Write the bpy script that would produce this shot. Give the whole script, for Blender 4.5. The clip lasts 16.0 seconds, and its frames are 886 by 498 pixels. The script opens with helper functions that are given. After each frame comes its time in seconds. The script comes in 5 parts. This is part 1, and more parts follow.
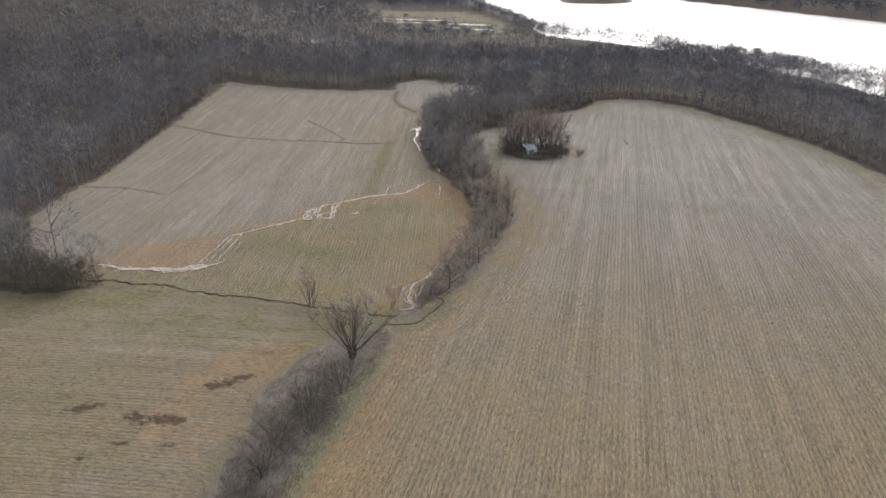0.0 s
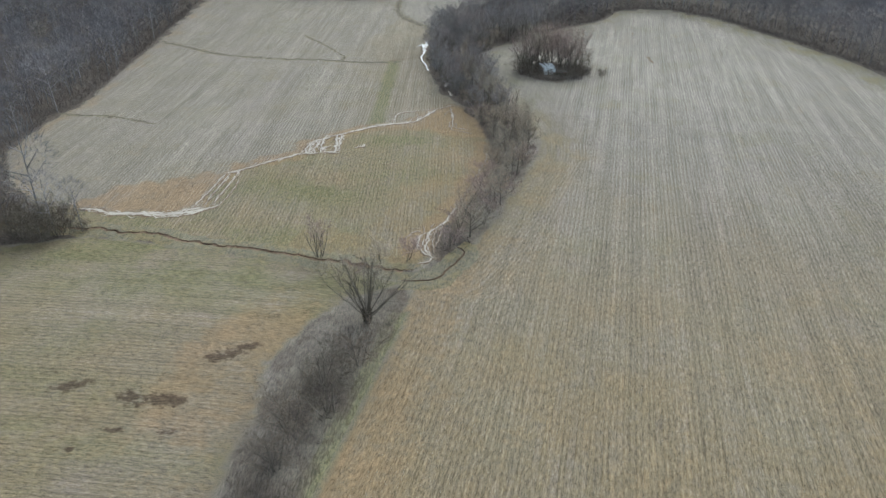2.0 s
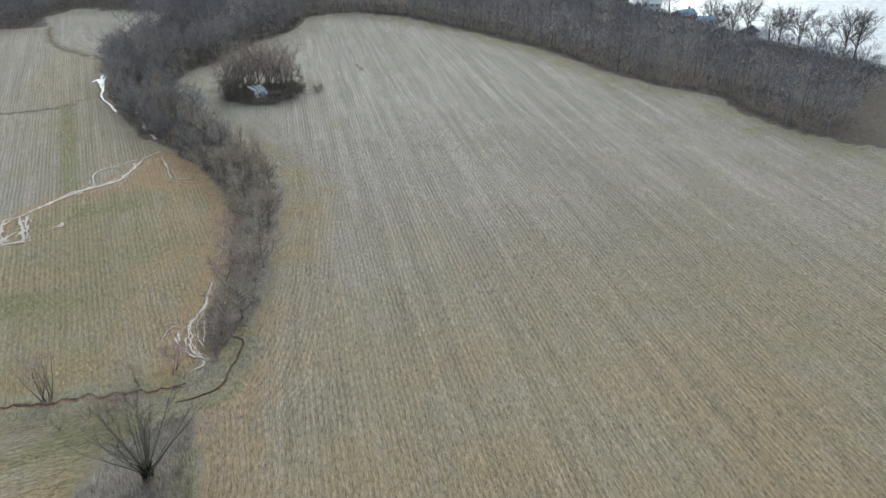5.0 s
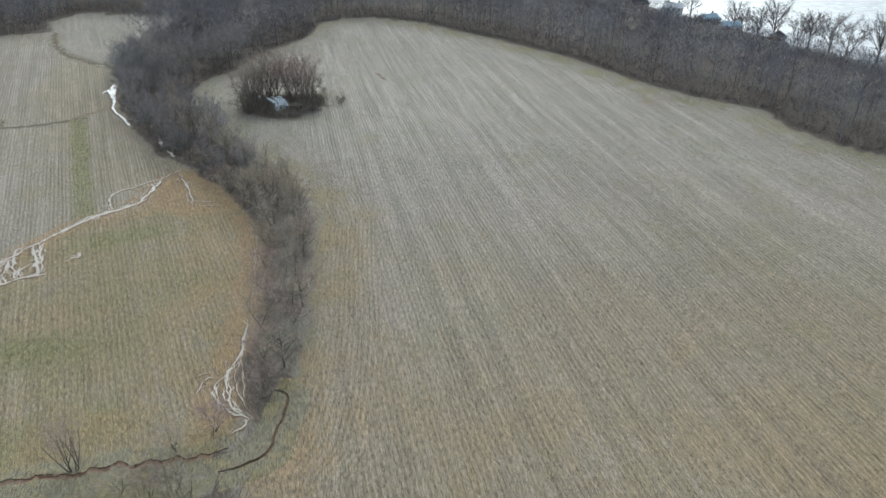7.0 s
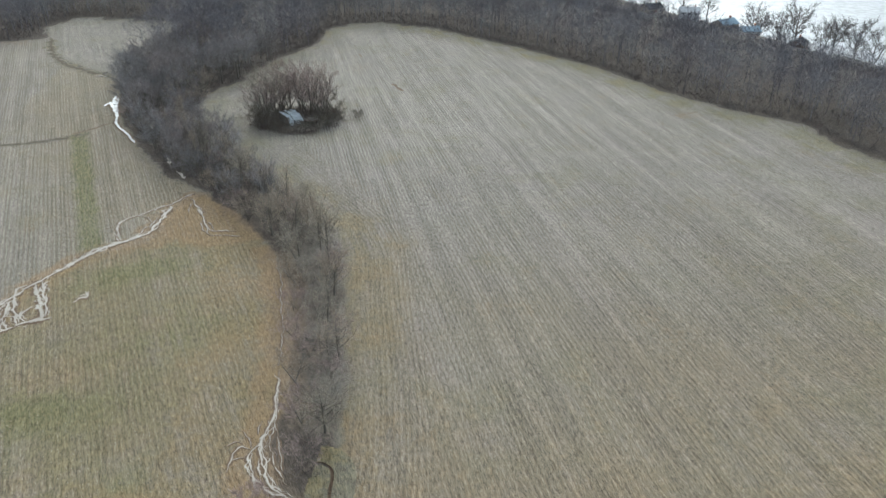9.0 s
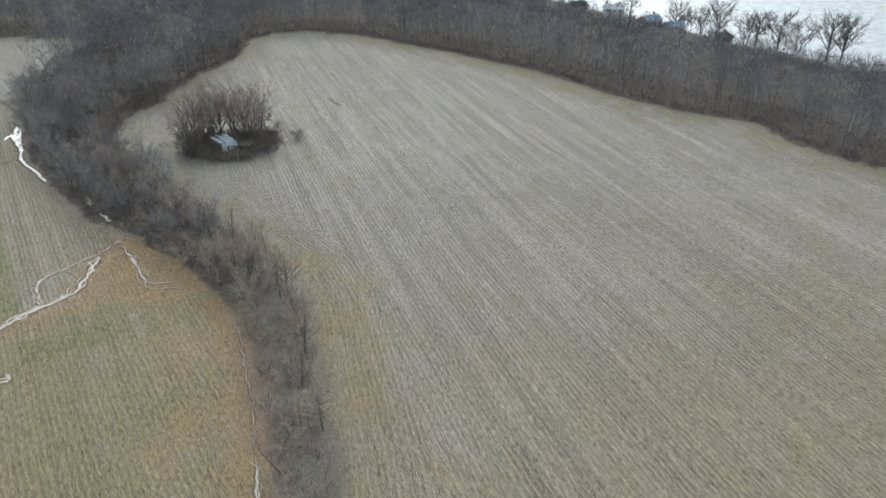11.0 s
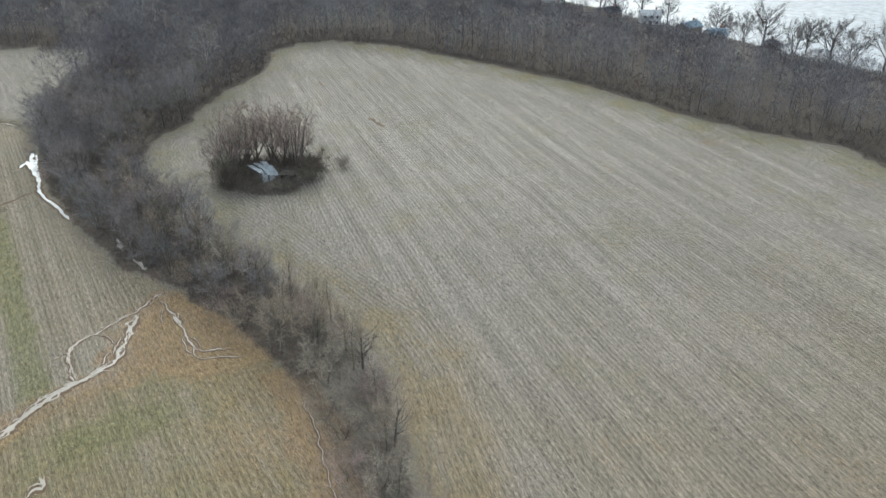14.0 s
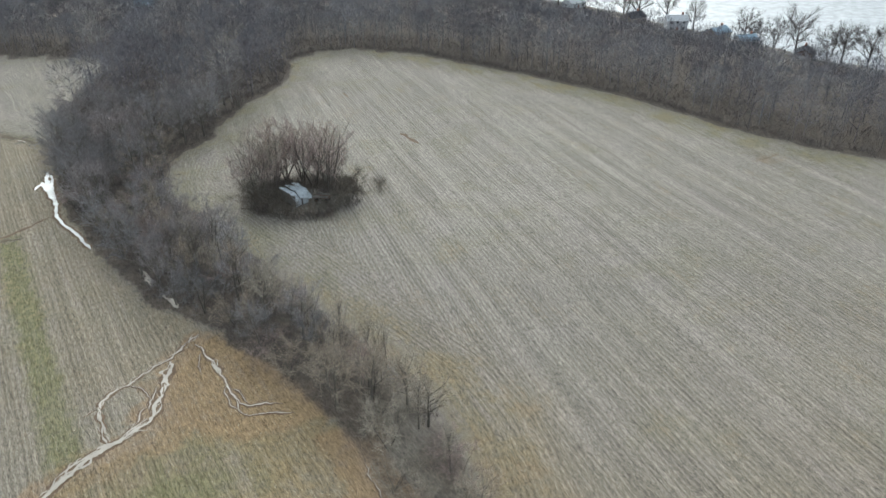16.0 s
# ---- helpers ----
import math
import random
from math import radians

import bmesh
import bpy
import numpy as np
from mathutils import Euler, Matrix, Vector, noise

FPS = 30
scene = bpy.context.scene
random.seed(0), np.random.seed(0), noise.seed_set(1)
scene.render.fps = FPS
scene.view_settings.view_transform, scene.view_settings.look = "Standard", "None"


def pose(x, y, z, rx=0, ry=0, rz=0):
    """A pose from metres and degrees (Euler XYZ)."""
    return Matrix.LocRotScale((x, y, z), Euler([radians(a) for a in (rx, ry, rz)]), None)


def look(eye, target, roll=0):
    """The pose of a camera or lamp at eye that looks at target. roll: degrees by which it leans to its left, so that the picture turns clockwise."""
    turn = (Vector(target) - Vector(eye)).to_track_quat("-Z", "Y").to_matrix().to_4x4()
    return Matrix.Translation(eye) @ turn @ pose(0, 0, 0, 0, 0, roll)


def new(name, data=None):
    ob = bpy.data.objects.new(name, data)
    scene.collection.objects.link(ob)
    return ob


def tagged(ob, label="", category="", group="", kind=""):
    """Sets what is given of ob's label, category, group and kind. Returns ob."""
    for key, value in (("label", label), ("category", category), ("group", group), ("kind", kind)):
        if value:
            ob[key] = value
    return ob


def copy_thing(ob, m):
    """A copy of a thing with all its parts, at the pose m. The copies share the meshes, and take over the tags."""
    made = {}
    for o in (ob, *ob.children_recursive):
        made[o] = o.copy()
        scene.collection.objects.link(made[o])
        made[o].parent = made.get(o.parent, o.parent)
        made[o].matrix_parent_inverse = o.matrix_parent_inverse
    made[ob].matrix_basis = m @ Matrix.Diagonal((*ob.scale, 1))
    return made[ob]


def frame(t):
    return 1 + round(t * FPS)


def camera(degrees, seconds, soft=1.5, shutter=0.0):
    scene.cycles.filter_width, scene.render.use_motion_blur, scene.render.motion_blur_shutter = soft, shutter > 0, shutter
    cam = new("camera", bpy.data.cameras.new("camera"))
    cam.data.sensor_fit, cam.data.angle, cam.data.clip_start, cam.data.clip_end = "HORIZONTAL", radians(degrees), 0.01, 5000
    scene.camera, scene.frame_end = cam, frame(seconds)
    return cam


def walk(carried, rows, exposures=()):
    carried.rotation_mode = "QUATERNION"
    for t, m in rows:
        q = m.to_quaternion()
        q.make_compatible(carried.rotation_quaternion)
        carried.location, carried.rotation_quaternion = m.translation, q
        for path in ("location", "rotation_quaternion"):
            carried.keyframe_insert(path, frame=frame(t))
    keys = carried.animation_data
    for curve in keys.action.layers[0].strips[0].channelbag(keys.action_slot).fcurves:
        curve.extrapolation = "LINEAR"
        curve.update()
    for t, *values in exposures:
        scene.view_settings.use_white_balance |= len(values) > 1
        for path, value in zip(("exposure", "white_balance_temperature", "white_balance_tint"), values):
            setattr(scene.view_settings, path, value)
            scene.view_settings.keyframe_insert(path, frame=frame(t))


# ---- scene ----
cam = camera(65.1, 16.0)
# seconds, eye x y z, yaw, pitch, roll
ROWS = [
    (0.0, 0.47, 0.22, 59.57, 13.90, -21.77, 0.15),
    (0.1, 0.15, 0.91, 59.62, 13.81, -22.75, 0.40),
    (0.2, -0.18, 1.59, 59.67, 13.81, -24.25, 0.40),
    (0.3, -0.51, 2.27, 59.72, 13.70, -26.15, 0.40),
    (0.4, -0.85, 2.94, 59.77, 13.69, -27.62, 0.40),
    (0.5, -1.19, 3.61, 59.81, 13.85, -28.66, 0.28),
    (0.6, -1.53, 4.28, 59.85, 13.75, -29.03, 0.40),
    (0.8, -2.23, 5.59, 59.93, 13.76, -29.11, 0.40),
    (1.0, -2.94, 6.90, 60.01, 13.80, -29.09, 0.35),
    (1.5, -4.76, 10.12, 60.17, 13.78, -29.12, 0.31),
    (2.0, -6.62, 13.28, 60.30, 13.76, -29.12, 0.29),
    (2.2, -7.37, 14.53, 60.35, 13.65, -29.12, 0.40),
    (2.3, -7.74, 15.16, 60.37, 13.71, -29.13, 0.40),
    (2.4, -8.11, 15.78, 60.39, 11.23, -29.11, 0.40),
    (2.5, -8.49, 16.40, 60.41, 5.52, -29.13, 0.25),
    (2.6, -8.86, 17.03, 60.43, 2.03, -29.23, 0.40),
    (2.7, -9.23, 17.65, 60.45, 1.92, -29.28, 0.40),
    (2.8, -9.60, 18.27, 60.47, 1.90, -29.26, 0.40),
    (3.0, -10.35, 19.51, 60.51, 1.90, -29.27, 0.53),
    (3.5, -12.18, 22.61, 60.59, 1.79, -29.26, 0.55),
    (4.0, -13.98, 25.72, 60.67, 1.73, -29.25, 0.54),
    (4.2, -14.69, 26.97, 60.70, 1.68, -29.25, 0.40),
    (4.3, -15.04, 27.59, 60.72, -1.53, -29.28, 0.40),
    (4.4, -15.39, 28.22, 60.73, -7.31, -29.44, 0.40),
    (4.5, -15.73, 28.84, 60.75, -11.96, -29.37, 0.55),
    (4.6, -16.08, 29.47, 60.76, -12.46, -29.35, 0.40),
    (4.7, -16.42, 30.10, 60.77, -12.49, -29.34, 0.40),
    (7.0, -23.58, 44.99, 61.10, -12.71, -29.39, 0.30),
    (7.5, -24.96, 48.36, 61.16, -12.78, -29.39, 0.03),
    (8.0, -26.28, 51.77, 61.23, -12.89, -29.43, 0.15),
    (8.5, -27.54, 55.22, 61.29, -12.92, -29.47, 0.17),
    (9.0, -28.76, 58.72, 61.34, -13.26, -29.47, 0.15),
    (9.1, -29.00, 59.43, 61.35, -14.85, -29.54, 0.20),
    (9.2, -29.23, 60.13, 61.36, -19.16, -29.49, 0.20),
    (9.3, -29.47, 60.84, 61.37, -20.34, -29.52, 0.25),
    (11.5, -34.36, 76.69, 61.47, -20.71, -29.64, 0.49),
    (12.0, -35.43, 80.33, 61.46, -20.74, -29.66, 0.47),
    (12.5, -36.51, 83.96, 61.44, -20.74, -29.65, 0.46),
    (13.0, -37.59, 87.57, 61.41, -20.78, -29.66, 0.46),
    (13.5, -38.67, 91.16, 61.37, -20.81, -29.66, 0.47),
    (14.0, -39.77, 94.71, 61.33, -20.84, -29.67, 0.57),
    (14.5, -40.89, 98.21, 61.28, -20.85, -29.64, 0.56),
    (15.0, -42.01, 101.64, 61.23, -20.86, -29.62, 0.57),
    (15.5, -43.15, 104.99, 61.19, -20.89, -29.58, 0.64),
    (16.0, -44.30, 108.26, 61.17, -20.90, -29.56, 0.69),
]
EXPOSURES = [(0.0, 0.50, 6450, 12), (0.6, 0.53, 6450, 12), (1.4, 0.73, 5980, 3), (3.0, 0.67, 5880, 2), (9.0, 0.70, 5930, 2), (16.0, 0.78, 6060, 2)]
walk(cam, [(t, pose(x, y, z, 90 + pitch, roll, yaw)) for t, x, y, z, yaw, pitch, roll in ROWS], EXPOSURES)

# ---- world and sun: an overcast winter day ----
world = bpy.data.worlds.new("overcast_sky")
scene.world = world
world.use_nodes = True
wn, wl = world.node_tree.nodes, world.node_tree.links
sky = wn.new("ShaderNodeTexSky")
sky.sky_type, sky.sun_disc = "NISHITA", False
sky.sun_elevation, sky.sun_rotation = radians(34), radians(10)
sky.air_density, sky.dust_density, sky.ozone_density = 1.0, 4.0, 0.6
veil = wn.new("ShaderNodeHueSaturation")
veil.inputs["Saturation"].default_value = 0.3
wl.new(sky.outputs["Color"], veil.inputs["Color"])
wl.new(veil.outputs["Color"], wn["Background"].inputs["Color"])
wn["Background"].inputs["Strength"].default_value = 0.15
sun = new("sun", bpy.data.lights.new("sun", "SUN"))
sun.data.energy, sun.data.angle, sun.data.color = 0.6, radians(50), (1.0, 0.97, 0.93)
sun.matrix_world = look((0, 0, 300), (-77, -438, 0))


# ---- material helpers ----
def material(name):
    m = bpy.data.materials.new(name)
    m.use_nodes = True
    return m, m.node_tree.nodes, m.node_tree.links, m.node_tree.nodes["Principled BSDF"]


class Nodes:
    """Short calls for a node tree."""

    def __init__(self, name, rough=0.9):
        self.m, self.n, self.l, self.b = material(name)
        self.b.inputs["Roughness"].default_value = rough
        self.b.inputs["Specular IOR Level"].default_value = 0.08

    def put(self, socket, value):
        if isinstance(value, bpy.types.NodeSocket):
            self.l.new(value, socket)
        elif isinstance(value, (tuple, list)) and len(value) == 3 and socket.type == "RGBA":
            socket.default_value = (*value, 1)
        else:
            socket.default_value = value

    def attr(self, name):
        a = self.n.new("ShaderNodeAttribute")
        a.attribute_name = name
        return a.outputs["Fac"]

    def coord(self, scale=(1, 1, 1), turn=0.0):
        g = self.n.new("ShaderNodeNewGeometry")
        v = self.n.new("ShaderNodeMapping")
        self.l.new(g.outputs["Position"], v.inputs["Vector"])
        v.inputs["Scale"].default_value = scale
        v.inputs["Rotation"].default_value = (0, 0, turn)
        return v.outputs["Vector"]

    def noise(self, scale, detail=3.0, rough=0.6, vec=None, lo=0.35, hi=0.65):
        t = self.n.new("ShaderNodeTexNoise")
        t.inputs["Scale"].default_value, t.inputs["Detail"].default_value, t.inputs["Roughness"].default_value = scale, detail, rough
        self.l.new(vec if vec else self.coord(), t.inputs["Vector"])
        return self.span(t.outputs["Fac"], lo, hi)

    def span(self, v, lo, hi, a=0.0, b=1.0):
        r = self.n.new("ShaderNodeMapRange")
        self.put(r.inputs["Value"], v)
        for k, x in (("From Min", lo), ("From Max", hi), ("To Min", a), ("To Max", b)):
            self.put(r.inputs[k], x)
        return r.outputs["Result"]

    def math(self, op, a, b=0.0):
        n = self.n.new("ShaderNodeMath")
        n.operation = op
        self.put(n.inputs[0], a), self.put(n.inputs[1], b)
        return n.outputs[0]

    def mix(self, f, a, b, how="MIX"):
        n = self.n.new("ShaderNodeMix")
        n.data_type, n.blend_type = "RGBA", how
        self.put(n.inputs[0], f), self.put(n.inputs[6], a), self.put(n.inputs[7], b)
        return n.outputs[2]

    def bump(self, height, dist, strength=1.0):
        n = self.n.new("ShaderNodeBump")
        n.inputs["Distance"].default_value, n.inputs["Strength"].default_value = dist, strength
        self.put(n.inputs["Height"], height)
        self.l.new(n.outputs["Normal"], self.b.inputs["Normal"])

    def done(self, color):
        self.put(self.b.inputs["Base Color"], color)
        return self.m


# ---- plan geometry helpers ----
def smooth(v):
    v = np.clip(v, 0, 1)
    return v * v * (3 - 2 * v)


def line_distance(x, y, pts):
    """Distance to a polyline, and on which side of it (positive: left of its way)."""
    best, side = np.full(np.shape(x), 1e9), np.zeros(np.shape(x))
    for (ax, ay), (bx, by) in zip(pts[:-1], pts[1:]):
        dx, dy = bx - ax, by - ay
        k = np.clip(((x - ax) * dx + (y - ay) * dy) / (dx * dx + dy * dy), 0, 1)
        d = np.hypot(x - ax - k * dx, y - ay - k * dy)
        near = d < best
        best = np.where(near, d, best)
        side = np.where(near, np.sign(dx * (y - ay) - dy * (x - ax)), side)
    return best, side


def inside(x, y, poly):
    hit = np.zeros(np.shape(x), bool)
    for (ax, ay), (bx, by) in zip(poly, poly[1:] + poly[:1]):
        if ay != by:
            hit ^= ((ay > y) != (by > y)) & (x < (bx - ax) * (y - ay) / (by - ay) + ax)
    return hit


def signed(x, y, poly):
    """Distance to a polygon's edge, positive inside."""
    return np.where(inside(x, y, poly), 1, -1) * line_distance(x, y, poly + poly[:1])[0]


def waves(x, y, scale, seed):
    """Cheap smooth noise of about -1 to 1, as a sum of tilted waves."""
    r = random.Random(seed)
    out = np.zeros(np.shape(x))
    for _ in range(7):
        a, f, p = r.uniform(0, 6.283), r.uniform(0.6, 1.7) / scale, r.uniform(0, 6.283)
        out = out + np.sin(6.283 * f * (x * math.cos(a) + y * math.sin(a)) + p)
    return out / 3.5


# ---- plan ----
FIELD_EAST = [(-32.8, -80), (-32.8, 94), (-33.5, 104), (-29.5, 109), (-27.6, 116), (-25, 131), (-23, 150), (-21, 165), (-22, 175), (-27, 188),
              (-36, 213), (-43, 232), (-50, 249), (-51.5, 258), (-49, 271), (-39.5, 281), (-38, 289), (-28, 305), (-15, 321), (-11, 335),
              (-9, 347), (2, 355), (15, 355), (34, 338), (56, 301), (72, 270), (80, 240), (87.5, 222), (95, 210), (100, 203), (98.5, 191), (101, 179), (110, 164), (140, 140), (170, 60), (170, -80)]
FIELD_WEST = [(-200, 336), (-179, 262), (-164, 213), (-152, 177), (-149, 158), (-143, 139), (-127, 122), (-108, 112), (-96, 110), (-35, 109.5), (-34, 113),
              (-36, 121), (-33.5, 128), (-32.5, 143), (-32.5, 159), (-35, 173), (-42, 188), (-49, 200), (-57, 210), (-65, 231), (-72, 254), (-76, 278),
              (-78, 292), (-83, 296), (-99, 315), (-107, 332), (-112, 358), (-119, 357), (-133, 354)]
FIELD_NORTH = [(-105, 332), (-97, 316), (-88, 305), (-78, 295), (-76, 302), (-74, 333), (-70, 360), (-68, 377), (-89, 387), (-112, 401), (-120, 378), (-113, 357)]
FIELD_SOUTH = [(-45, -80), (-43.5, 57), (-45, 71), (-48, 80), (-46.5, 90), (-43, 98), (-36, 104.5), (-50, 106), (-80, 107), (-96, 106.5), (-107, 100),
               (-125, 98), (-150, 92), (-240, 60), (-240, -80)]
SHORE = [(-1400, 4200), (-472, 2246), (-180, 1378), (-94, 1081), (30, 965), (112, 825), (180, 705), (205, 620), (216, 540), (234, 480), (248, 430), (256, 380), (264, 335), (290, 250), (390, 100), (600, -200), (1500, -1500)]
FAR_SHORE = [(100, 4200), (154, 2589), (464, 1479), (692, 663), (900, 200), (1100, -300), (2000, -1500)]
CREEK = [(-140, 103), (-124, 106), (-110, 107.6), (-99.5, 108.5), (-96.7, 109.6), (-92.4, 109), (-88.9, 109.1), (-85.5, 110.3), (-82.4, 110), (-80.8, 108.7), (-77.2, 108.5),
         (-73.3, 108.8), (-69.8, 108.3), (-65.5, 109), (-60.8, 108.2), (-56.5, 108.5), (-54.4, 108.5), (-52.1, 108.1), (-47.9, 108.3), (-42.6, 108), (-38.4, 107.7), (-35.3, 108)]
CUT_BANK = [(-36.4, 105), (-35.2, 105.1), (-33.4, 105.5), (-31.8, 106), (-30.8, 107.1), (-30.1, 108.4), (-29.8, 110.6), (-29.1, 112.3), (-28.8, 113.7), (-28.1, 115.6), (-28.8, 117.2), (-30, 117.6)]
DITCH_MID = [(-175, 248.3), (-161.2, 243.6), (-145.3, 236.2), (-133.2, 234.6), (-120.3, 234.9), (-106.7, 237.9), (-98, 237.3), (-87.6, 237.2), (-77, 241)]
DITCH_SPUR = [(-127, 272), (-123.7, 269.7), (-111.8, 258.2), (-100.1, 245.3), (-97, 238)]
DITCH_WEST = [(-152, 166), (-143.7, 166), (-138.3, 167.2), (-130.4, 166.1), (-121, 164)]
DITCH_NORTH = [(-113, 358), (-107.1, 332.4), (-99.3, 314.9), (-90.8, 305), (-82.9, 295.8), (-76, 291)]
WASH = [(-105.5, 116.2), (-102.4, 116.6), (-97.9, 115.8), (-94.7, 117.2), (-88.5, 117), (-84.1, 119.2), (-82, 122), (-84.8, 127), (-85.7, 132.3), (-86.8, 139), (-84.6, 141.5), (-82.9, 144.3),
        (-78.1, 149.8), (-74.5, 153.6), (-75.6, 159.7), (-72.8, 164.6), (-67.5, 170.6), (-64.1, 174.1), (-59.7, 176), (-56.3, 176.5), (-54, 180.1), (-52.5, 189.8), (-50.5, 192.4), (-48.3, 195)]
SIDE_RILL = [(-48.5, 196), (-42.8, 190), (-39.7, 181.5), (-36.2, 176), (-34.2, 172.5), (-33, 165), (-32.6, 157.8), (-32.7, 148.3), (-33.3, 138.6), (-33.6, 132.9), (-33.8, 129), (-34.3, 126.3), (-35.1, 123.2), (-35.8, 121.1)]
CARVED = [(CREEK[:-1], 1.1, 1.6), (CUT_BANK[2:-2], 1.1, 1.4)]
RIVER_Z = -30.0


def hill(x, y):
    """The lie of the land before ditches are cut."""
    near, side = line_distance(x, y, SHORE)
    s = -near * side
    z = np.interp(s, [-250, 0, 34, 66, 80, 110, 185], [-60, -31.5, -27, -15, -8.8, -6, 1])
    az, d = np.degrees(np.arctan2(-x, np.maximum(y, 1))), np.hypot(x, y)
    plain = smooth((y - 430) / 330) * (1 - smooth((az - 18) / 6))
    z = z * (1 - plain) + np.minimum(z, -25) * plain
    z = z + 62 * smooth((az - 21) / 16) * smooth((d - 260) / 620)
    far, fside = line_distance(x, y, FAR_SHORE)
    over = far * fside
    z = np.where(over > 0, np.maximum(z, np.minimum(RIVER_Z - 3 + far * 0.30, 45)), z)
    spit = np.hypot((x + 90) / 130, (y - 2430) / 190)
    z = np.maximum(z, RIVER_Z - 14 + 22 * np.clip(1.6 - spit, 0, 1))
    return z + 0.25 * waves(x, y, 90, 3) * smooth((d - 20) / 60) + 0.06 * waves(x, y, 14, 4)


def ground_z(x, y):
    z = hill(x, y)
    for pts, width, depth in CARVED:
        z = z - depth * (1 - smooth(line_distance(x, y, pts)[0] / width - 0.15))
    return z


def at(x, y):
    return float(ground_z(np.array([float(x)]), np.array([float(y)]))[0])


# ---- mesh helpers ----
def mesh_object(name, verts, faces, mat, parent=None, smooth_shade=False):
    me = bpy.data.meshes.new(name)
    me.from_pydata([tuple(v) for v in verts], [], faces)
    me.materials.append(mat)
    if smooth_shade:
        me.polygons.foreach_set("use_smooth", [True] * len(me.polygons))
    ob = new(name, me)
    ob.parent = parent
    return ob


def fast_mesh(name, verts, tris, mat, attrs=()):
    """One mesh of triangles out of number arrays."""
    me = bpy.data.meshes.new(name)
    me.vertices.add(len(verts)), me.loops.add(tris.size), me.polygons.add(len(tris))
    me.vertices.foreach_set("co", np.ascontiguousarray(verts, np.float32).ravel())
    me.loops.foreach_set("vertex_index", np.ascontiguousarray(tris, np.int32).ravel())
    me.polygons.foreach_set("loop_start", np.arange(0, tris.size, 3, dtype=np.int32))
    for key, values in attrs:
        me.attributes.new(key, "FLOAT", "POINT").data.foreach_set("value", np.ascontiguousarray(values, np.float32))
    me.materials.append(mat)
    me.update(calc_edges=True)
    return new(name, me)


def part(name, bm, mat, parent, label=""):
    me = bpy.data.meshes.new(name)
    bm.to_mesh(me)
    bm.free()
    me.materials.append(mat)
    ob = new(name, me)
    ob.parent = parent
    return tagged(ob, label)


def box(bm, cx, cy, cz, sx, sy, sz, turn=None, bevel=0.0):
    made = bmesh.ops.create_cube(bm, size=1.0)["verts"]
    bmesh.ops.scale(bm, vec=(sx, sy, sz), verts=made)
    if turn is not None:
        bmesh.ops.rotate(bm, cent=(0, 0, 0), matrix=turn, verts=made)
    bmesh.ops.translate(bm, vec=(cx, cy, cz), verts=made)
    return made


